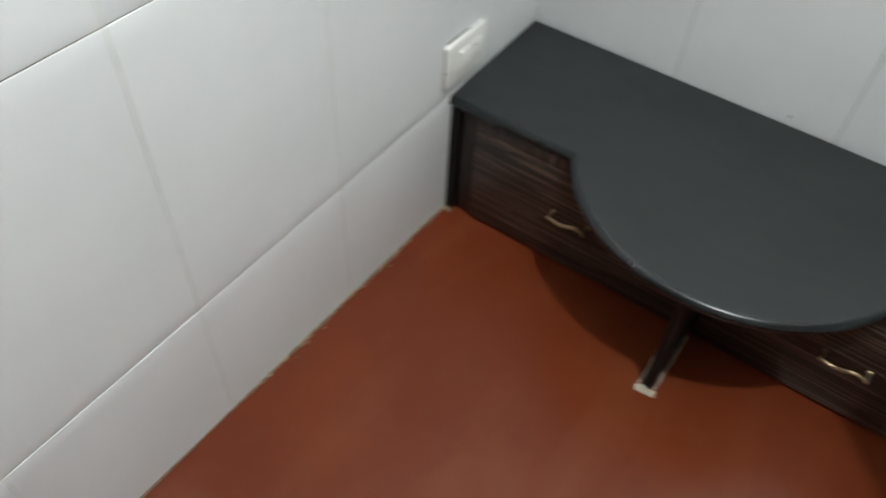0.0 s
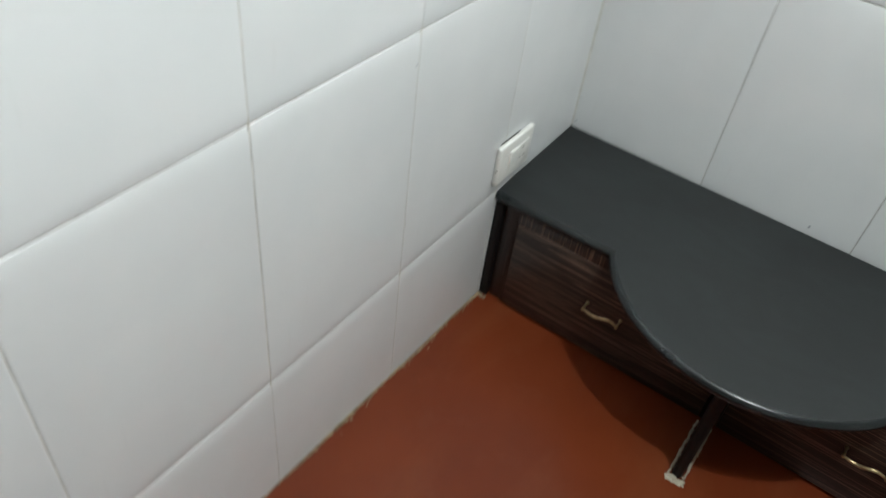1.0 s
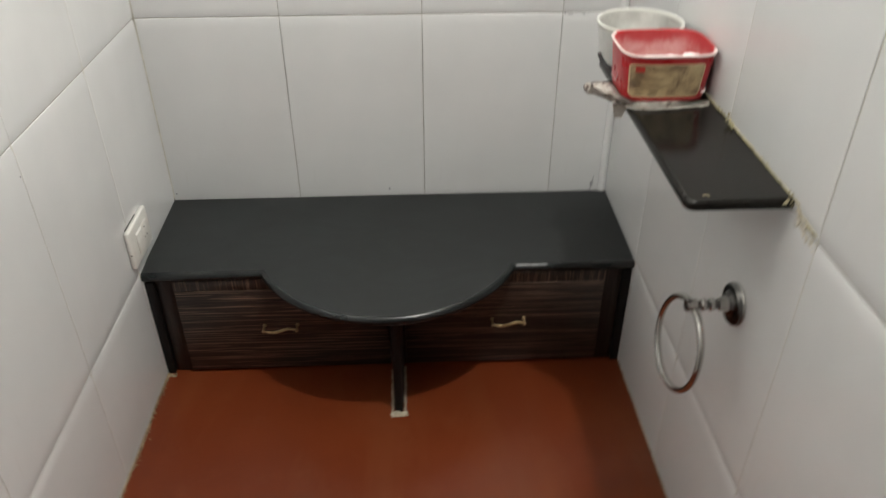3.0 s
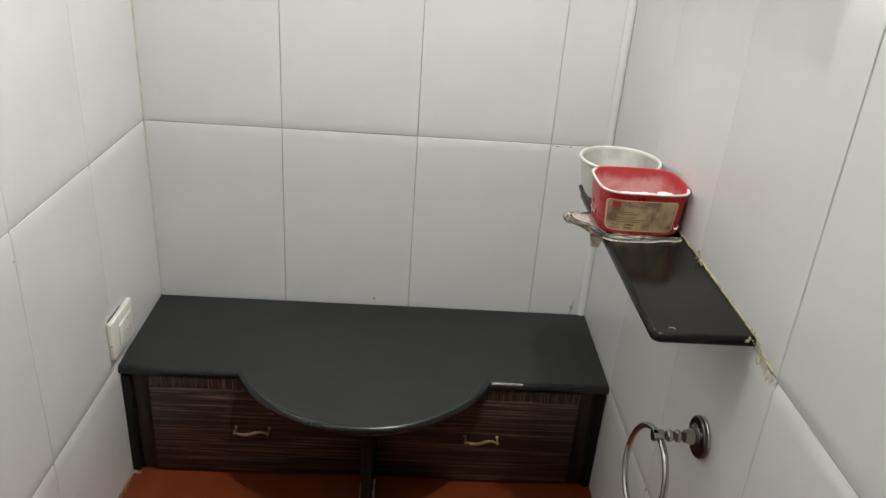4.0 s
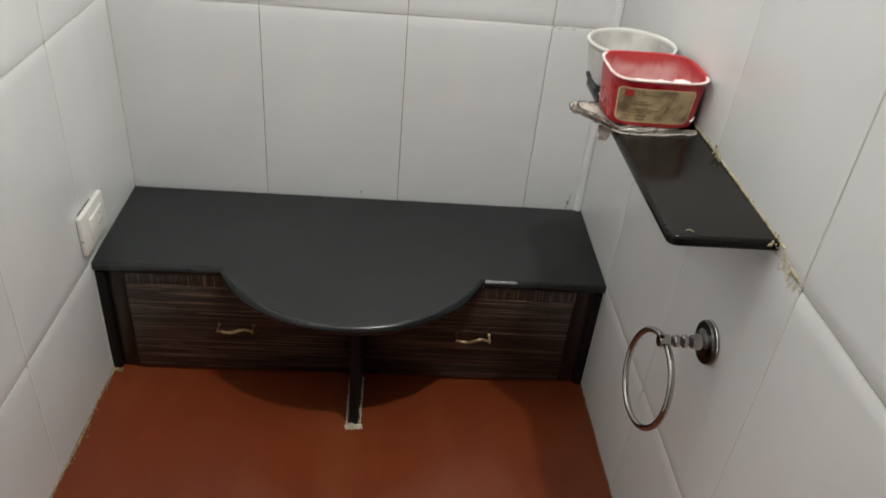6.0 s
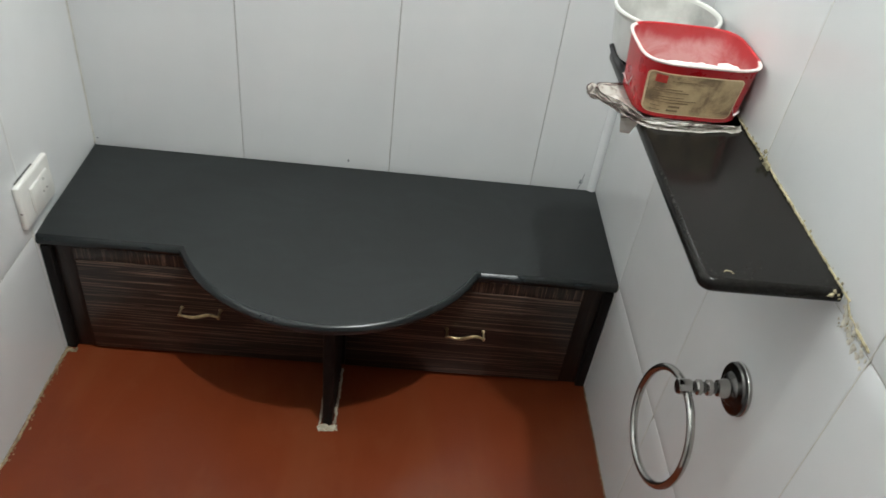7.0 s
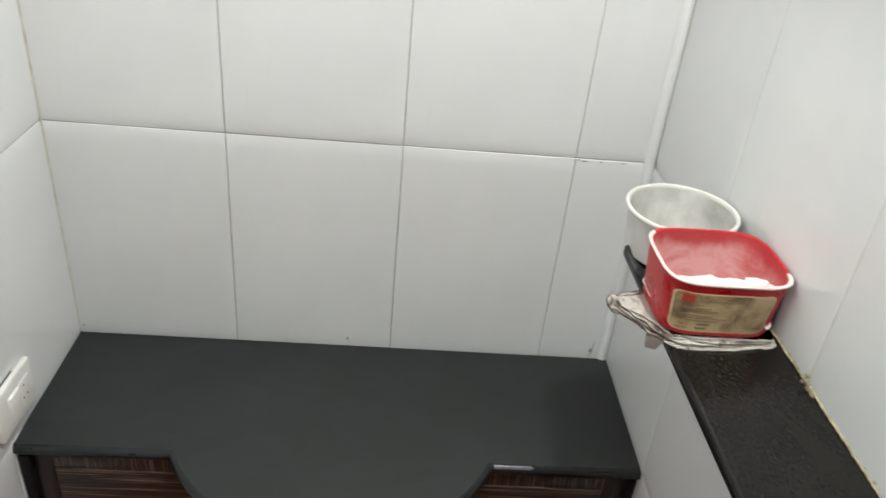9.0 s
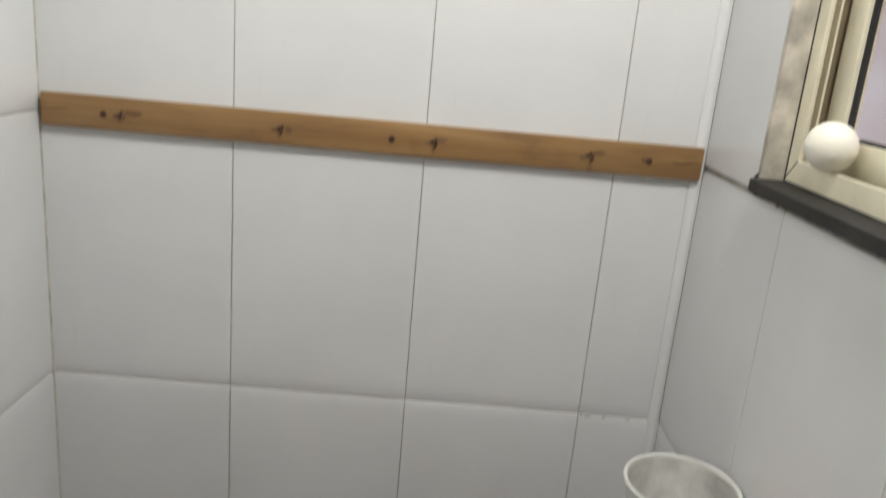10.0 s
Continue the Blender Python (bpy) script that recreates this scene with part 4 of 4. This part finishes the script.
def build_window():
    y0, y1, z0, z1 = -WIN[0], -WIN[1], WIN[2], WIN[3]
    w = tagged(new("window_1"), "champagne aluminium sliding window with a dusty track", "window", "", "structure")
    FX = 1.070
    # reveals
    part("reveal", box(RX - 0.001, FX + 0.004, y0 - 0.003, y0 + 0.008, z0, z1, 0.001), REVEAL, w, "streaked cream reveal")
    part("reveal", box(RX - 0.001, FX + 0.004, y1 - 0.008, y1 + 0.003, z0, z1, 0.001), REVEAL, w)
    part("reveal", box(RX - 0.001, FX, y1, y0, z1, z1 + 0.011, 0.001), REVEAL, w)
    # outer frame with mitred corners
    fw = 0.030
    quads = [((y0, z0), (y0, z1), (y0 - fw, z1 - fw), (y0 - fw, z0 + fw)), ((y1, z0), (y1, z1), (y1 + fw, z1 - fw), (y1 + fw, z0 + fw)),
             ((y0, z0), (y1, z0), (y1 + fw, z0 + fw), (y0 - fw, z0 + fw)), ((y0, z1), (y1, z1), (y1 + fw, z1 - fw), (y0 - fw, z1 - fw))]
    for q in quads:
        bm = bmesh.new()
        a = [bm.verts.new((FX, y, z)) for y, z in q]
        c = [bm.verts.new((FX + 0.006, y, z)) for y, z in q]
        bm.faces.new(a)
        bm.faces.new(c[::-1])
        for k in range(4):
            bm.faces.new((a[k], a[(k + 1) % 4], c[(k + 1) % 4], c[k]))
        bmesh.ops.bevel(bm, geom=bm.edges[:], offset=0.0006, segments=1, affect="EDGES")
        part("window_frame", bm, ALU, w)
    for a0, a1, b0, b1 in ((y0 - 0.0046, y0 - 0.0031, z0 + 0.002, z1), (y1 + 0.004, y0 - 0.004, z0 + 0.0002, z0 + 0.0016)):
        part("seal_line", box(FX - 0.0012, FX + 0.001, a0, a1, b0, b1), BLACK, w, "dark sealant line", False)
    bm = bmesh.new()
    add_tube(bm, [(FX - 0.0002, y0 - 0.003, z0 + 0.003), (FX - 0.0002, y0 - fw + 0.001, z0 + fw - 0.001)], 0.0007, 6)
    part("mitre_gap", bm, BLACK, w)
    part("seal_line", box(FX + 0.0062, FX + 0.0085, y1 + fw, y0 - fw, z0 + 0.0215, z0 + 0.0265), BLACK, w, "dark sealant line", False)
    # track channel behind the frame
    XD = 1.148
    part("track", box(FX + 0.006, XD, y0 - 0.004, y0 - 0.0005, z0 + 0.003, z1 - 0.003), ALU_D, w, "dusty side channel")
    part("track", box(FX + 0.006, XD, y1 + 0.0005, y1 + 0.004, z0 + 0.003, z1 - 0.003), ALU_D, w)
    part("track", box(FX + 0.006, XD, y1 + 0.004, y0 - 0.004, z0 + 0.0005, z0 + 0.006), ALU_D, w)
    part("track", box(FX + 0.006, XD, y1 + 0.004, y0 - 0.004, z1 - 0.006, z1 - 0.0005), ALU_D, w)
    for x in (FX + 0.018, FX + 0.042):
        part("rail", box(x, x + 0.003, y1 + 0.005, y0 - 0.005, z0 + 0.006, z0 + 0.022), ALU, w, "thin sliding rail")
        part("rail", box(x, x + 0.003, y0 - 0.018, y0 - 0.005, z0 + 0.022, z1 - 0.008), ALU, w)
    bm = bmesh.new()
    add_tube(bm, [(FX + 0.013, y0 - 0.0042, 1.30), (FX + 0.013, y0 - 0.0060, 1.30)], 0.004, 12)
    part("frame_screw", bm, BLACK, w, "dark screw in the channel")
    # two sashes
    for sx, ya, yb in ((FX + 0.028, y0 - 0.022, (y0 + y1) / 2 - 0.025), (FX + 0.052, (y0 + y1) / 2 + 0.025, y1 + 0.006)):
        sw = 0.040
        za, zb = z0 + 0.024, z1 - 0.010
        sash = part("sash", box(sx, sx + 0.020, ya - sw, ya, za, zb, 0.001), ALU, w, "sliding aluminium sash")
        part("sash_bar", box(sx, sx + 0.020, yb, yb + sw, za, zb, 0.001), ALU, sash)
        part("sash_bar", box(sx + 0.0005, sx + 0.0195, yb + sw, ya - sw, za, za + sw, 0.001), ALU, sash)
        part("sash_bar", box(sx + 0.0005, sx + 0.0195, yb + sw, ya - sw, zb - sw, zb, 0.001), ALU, sash)
        ia, ib, ja, jb = ya - sw, yb + sw, za + sw, zb - sw
        bm = bmesh.new()
        add_box(bm, sx + 0.006, sx + 0.014, ia - 0.004, ia, ja, jb)
        add_box(bm, sx + 0.006, sx + 0.014, ib, ib + 0.004, ja, jb)
        add_box(bm, sx + 0.0061, sx + 0.0139, ib + 0.004, ia - 0.004, ja, ja + 0.004)
        add_box(bm, sx + 0.0061, sx + 0.0139, ib + 0.004, ia - 0.004, jb - 0.004, jb)
        part("gasket", bm, BLACK, sash, "black rubber gasket", False)
        pane = part("pane", box(sx + 0.008, sx + 0.012, ib + 0.002, ia - 0.002, ja + 0.002, jb - 0.002), GLASS, sash, "dusty clear pane", False)
        pane.visible_shadow = False
    return w


build_window()
sill_bm = slab([(RX - 0.012, -WIN[0] + 0.003), (RX - 0.012, -WIN[1] - 0.004), (1.160, -WIN[1] - 0.004), (1.160, -WIN[0] + 0.003)], WIN[2] - 0.0180, WIN[2] - 0.0005, 0.0015, 1)
window_sill = tagged(part("window_sill", sill_bm, SILL, None, "", False), "rough-cut dark granite window sill", "window sill", "", "structure")


def build_sill_filler():
    rng = random.Random(21)
    bm = bmesh.new()
    for i in range(44):
        y = rng.uniform(-WIN[1], -WIN[0])
        add_lump(bm, (RX - 0.002 + rng.uniform(-0.004, 0.002), y, WIN[2] - 0.0190 + rng.uniform(-0.003, 0.001)), rng.choice((0.0008, 0.0012, 0.0016, 0.0024)), rng, (1, 1.9, 0.7))
    for i in range(12):
        add_lump(bm, (RX - 0.002, -WIN[0] + rng.uniform(0.002, 0.008), WIN[2] + rng.uniform(-0.024, 0.004)), rng.uniform(0.001, 0.003), rng)
    ob = part("sill_filler", bm, make_plain("dark_mortar", (0.10, 0.095, 0.085), 0.95, 0, 0.5, 120, 0.6), None, "", False)
    tagged(ob, "ragged dark mortar under the window sill", "filler", "", "stuff")


build_sill_filler()


def build_ball():
    bm = bmesh.new()
    bmesh.ops.create_uvsphere(bm, u_segments=40, v_segments=24, radius=0.0285)
    for v in bm.verts:
        v.co.y *= 1.05
    ob = part("ball", bm, BALLW)
    ob.location = (1.0665, -0.322, WIN[2] + 0.0585)
    ob.rotation_euler = (0.2, 0.3, 0)
    return tagged(ob, "smooth cream white plastic ball in the window track", "ball")


build_ball()
bm = bmesh.new()
v = [bm.verts.new(c) for c in ((2.0, 7.0, -1.0), (2.0, -5.0, -1.0), (2.0, -5.0, 5.0), (2.0, 7.0, 5.0))]
bm.faces.new(v)
tagged(part("backdrop", bm, OUTSIDE, None, "", False), "hazy pinkish light outside the window", "backdrop", "", "structure")

# ---------------------------------------------------------------- filler along the floor and small marks


def build_floor_filler():
    rng = random.Random(31)
    bm = bmesh.new()
    path = []
    for k in range(61):
        y = -0.285 - 1.75 * k / 60
        path.append((0.0025 + 0.003 * noise.noise(Vector((0, y * 9, 0))), y, floor_z(y) + 0.001))
    crumbs(bm, path[:20], 0.0027, rng, 0.0035)
    crumbs(bm, path[19:], 0.0015, rng, 0.0028)
    path = []
    for k in range(61):
        y = -0.285 - 1.75 * k / 60
        path.append((RX - 0.0012, y, floor_z(y)))
    crumbs(bm, path, 0.0018, rng, 0.012)
    for i in range(90):
        y = -0.29 - 0.55 * rng.random() ** 1.4
        add_lump(bm, (0.003 + abs(rng.gauss(0, 0.0045)), y, floor_z(y) + 0.0004), rng.uniform(0.0006, 0.0014), rng, (1, 2.6, 0.4))
    for i in range(14):
        add_lump(bm, (0.010 + rng.uniform(-0.008, 0.012), -0.300 + rng.uniform(-0.008, 0.004), floor_z(-0.3) + 0.001), rng.uniform(0.0015, 0.004), rng, (1, 1, 0.6))
    ob = part("floor_filler", bm, DIRTY, None, "", False)
    tagged(ob, "ragged beige cement line between floor and tiles", "filler", "", "stuff")


build_floor_filler()


def build_marks():
    """Small dark chips and smudges on the tiles."""
    rng = random.Random(17)
    m = make_plain("dark_smudge", (0.24, 0.25, 0.27), 0.8, 0, 0.4, 200, 0)
    for name, pts in (("tile_chip", [(0.515, -0.0004, 0.303, 0.0022, 0.0045), (1.004, -0.0004, 0.305, 0.0028, 0.006), (0.008, -0.0004, 0.301, 0.002, 0.002), (0.915, -0.0004, 0.7165, 0.006, 0.0012), (0.945, -0.0004, 0.7165, 0.004, 0.0012),
                                    (0.905, -0.0004, 0.7185, 0.002, 0.0016), (0.985, -0.0004, 0.7168, 0.005, 0.0010)]),):
        for x, y, z, a, c in pts:
            bm = bmesh.new()
            add_lump(bm, (0, 0, 0), 1.0, rng, (a, 0.0006, c))
            bmesh.ops.translate(bm, verts=bm.verts[:], vec=(x, y, z))
            part(name, bm, m, wall_north, "small dark chip", False)
    bm = bmesh.new()
    add_tube(bm, [(1.0095, -0.0001, 0.327), (1.0070, -0.0001, 0.314), (1.0088, -0.0001, 0.303), (1.0030, -0.0001, 0.292), (1.0015, -0.0001, 0.2795)], [0.0004, 0.0007, 0.0006, 0.0009, 0.0006], 6)
    part("tile_crack", bm, m, wall_north, "fine dark crack")
    for y, z, a, c in ((-0.145, 1.035, 0.0012, 0.0016), (-0.66, 0.82, 0.0014, 0.0016), (-0.80, 0.83, 0.0008, 0.002)):
        bm = bmesh.new()
        add_lump(bm, (0, 0, 0), 1.0, rng, (0.0006, a, c))
        bmesh.ops.translate(bm, verts=bm.verts[:], vec=(RX + 0.0004, y, z))
        part("tile_chip", bm, m, wall_east, "small dark chip", False)
    for y, z, a, c in ((-0.601, 0.672, 0.0022, 0.003), (-0.012, 0.300, 0.003, 0.003)):
        bm = bmesh.new()
        add_lump(bm, (0, 0, 0), 1.0, rng, (0.0006, a, c))
        bmesh.ops.translate(bm, verts=bm.verts[:], vec=(-0.0004, y, z))
        part("tile_chip", bm, m, wall_west, "small dark chip", False)


build_marks()

# ---------------------------------------------------------------- corner bead and tiles
bead = bmesh.new()
bead_pts = [(RX - 0.0182 + 0.0202 * k / 8, -0.0055 * math.sin(math.pi * k / 8) + 0.0006) for k in range(9)] + [(RX + 0.002, 0.008), (RX - 0.0182, 0.008)]
bead_lo = [bead.verts.new((x, y, CZ1 + 0.008)) for x, y in bead_pts]
bead_hi = [bead.verts.new((x, y, CEIL)) for x, y in bead_pts]
for k in range(11):
    bead.faces.new((bead_lo[k], bead_lo[(k + 1) % 11], bead_hi[(k + 1) % 11], bead_hi[k]))
tagged(part("trim", bead, TILE), "slim rounded white tile edge in the corner", "trim", "", "structure")

dark_seam = bmesh.new()
add_tube(dark_seam, [(RX - 0.0002, -0.0012, 0.277 + 0.443), (RX - 0.0002, -0.0012, CEIL)], 0.0008, 8)
tagged(part("seam", dark_seam, GROUT), "thin dark grout seam beside the corner strip", "trim", "", "structure")
seam = bmesh.new()
add_tube(seam, [(0.0004, -0.0004, 0.29), (0.0004, -0.0004, CEIL)], 0.0016, 8)
tagged(part("seam", seam, SEAM), "thin grey grout seam in the corner", "trim", "", "structure")
JW = 0.0007          # half a joint
CACHE = {}


def tile_mesh(w, h, low, high):
    """A glazed tile, w by h, in the x-z plane facing -y; its long level edges are pillowed where low or high."""
    key = (round(w, 4), round(h, 4), low, high)
    if key in CACHE:
        return CACHE[key]
    reach = min(0.025, h * 0.4)

    def edge(pillowed):
        if not pillowed:
            return [(0.0, 0.0008), (0.001, 0.0001), (0.003, 0.0)]
        pts = [(0.0, 0.0029)]
        for k in (0.03, 0.14, 0.28, 0.44, 0.62, 0.82, 1.0, 1.2):
            pts.append((reach * k, 0.0021 * max(0.0, 1 - k) ** 2))
        return pts

    prof = edge(low) + [(h - q, d) for q, d in edge(high)[::-1]]
    bm = bmesh.new()
    cols = [(0.0, 0.0007), (0.0012, 0.0001), (0.003, 0.0), (w - 0.003, 0.0), (w - 0.0012, 0.0001), (w, 0.0007)]
    grid = [[bm.verts.new((x, max(d, e), z)) for z, d in prof] for x, e in cols]
    for i in range(len(cols) - 1):
        for j in range(len(prof) - 1):
            bm.faces.new((grid[i][j], grid[i + 1][j], grid[i + 1][j + 1], grid[i][j + 1]))
    back = [bm.verts.new(c) for c in ((0, G + 0.004, 0), (w, G + 0.004, 0), (w, G + 0.004, h), (0, G + 0.004, h))]
    bm.faces.new((back[0], back[1]) + tuple(g[0] for g in grid[::-1]))
    bm.faces.new((back[2], back[3]) + tuple(g[-1] for g in grid))
    bm.faces.new((back[3], back[0]) + tuple(grid[0]))
    bm.faces.new((back[1], back[2]) + tuple(grid[-1][::-1]))
    me = mesh_of(bm, "tile", TILE, True)
    CACHE[key] = me
    return me


def lay(parent, length, place, hole=None, start=0.0, wide=TW, drop=0.0):
    """Tiles along a wall of a given length; place(s, z) gives the pose of a tile's lower left corner."""
    rng = random.Random(len(parent.name))
    zs = [-0.03] + [Z0 - drop + TH * k for k in range(6)]
    ss = [start]
    while ss[-1] < length - 1e-6:
        ss.append(min(length, ss[-1] + wide))
    for r in range(6):
        za, zb = zs[r], zs[r + 1]
        for k in range(len(ss) - 1):
            pieces = [(ss[k], ss[k + 1], za, zb)]
            if hole:
                a, c, hz0, hz1 = hole
                cut = []
                for s0, s1, z0, z1 in pieces:
                    if s1 <= a or s0 >= c or z1 <= hz0 or z0 >= hz1:
                        cut.append((s0, s1, z0, z1))
                        continue
                    if z0 < hz0:
                        cut.append((s0, s1, z0, hz0))
                    if z1 > hz1:
                        cut.append((s0, s1, hz1, z1))
                    m0, m1 = max(z0, hz0), min(z1, hz1)
                    if s0 < a:
                        cut.append((s0, a, m0, m1))
                    if s1 > c:
                        cut.append((c, s1, m0, m1))
                pieces = cut
            for s0, s1, z0, z1 in pieces:
                if s1 - s0 < 0.01 or z1 - z0 < 0.008:
                    continue
                me = tile_mesh(s1 - s0 - 2 * JW, z1 - z0 - 2 * JW, r > 0 and abs(z0 - za) < 1e-6, abs(z1 - zb) < 1e-6)
                ob = new("tile", me)
                ob.parent = parent
                tilt = Matrix.Rotation(radians(rng.uniform(-0.07, 0.07)), 4, "X") @ Matrix.Rotation(radians(rng.uniform(-0.07, 0.07)), 4, "Z")
                ob.matrix_basis = place(s0 + JW, s1 - JW, z0 + JW) @ tilt


lay(wall_north, RX - 0.0178, lambda s0, s1, z: Matrix.Translation((s0, 0, z)))
lay(wall_west, DY, lambda s0, s1, z: Matrix.Translation((0, -s1, z)) @ Matrix.Rotation(radians(90), 4, "Z"), wide=0.2975)
lay(wall_east, DY, lambda s0, s1, z: Matrix.Translation((RX, -s0, z)) @ Matrix.Rotation(radians(-90), 4, "Z"), (WIN[0], WIN[1], WIN[2] - 0.0180, WIN[3] + 0.011), wide=0.297, drop=0.005)

# grout that stands nearly flush in the upright joints of the two side walls
joint = bmesh.new()
for k in range(1, 8):
    y = -0.297 * k
    spans = [(-0.03, WIN[2] - 0.019), (WIN[3] + 0.012, CEIL)] if WIN[0] < -y < WIN[1] else [(-0.03, CEIL)]
    for z0, z1 in spans:
        add_box(joint, RX + 0.0009, RX + G + 0.001, y - 0.0009, y + 0.0009, z0, z1)
part("joint_grout", joint, SEAM, wall_east, "pale grout in the upright joints", False)
joint = bmesh.new()
for k in range(1, 8):
    add_box(joint, -G - 0.001, -0.0011, -0.2975 * k - 0.0009, -0.2975 * k + 0.0009, -0.03, CEIL)
part("joint_grout", joint, SEAM, wall_west, "pale grout in the upright joints", False)
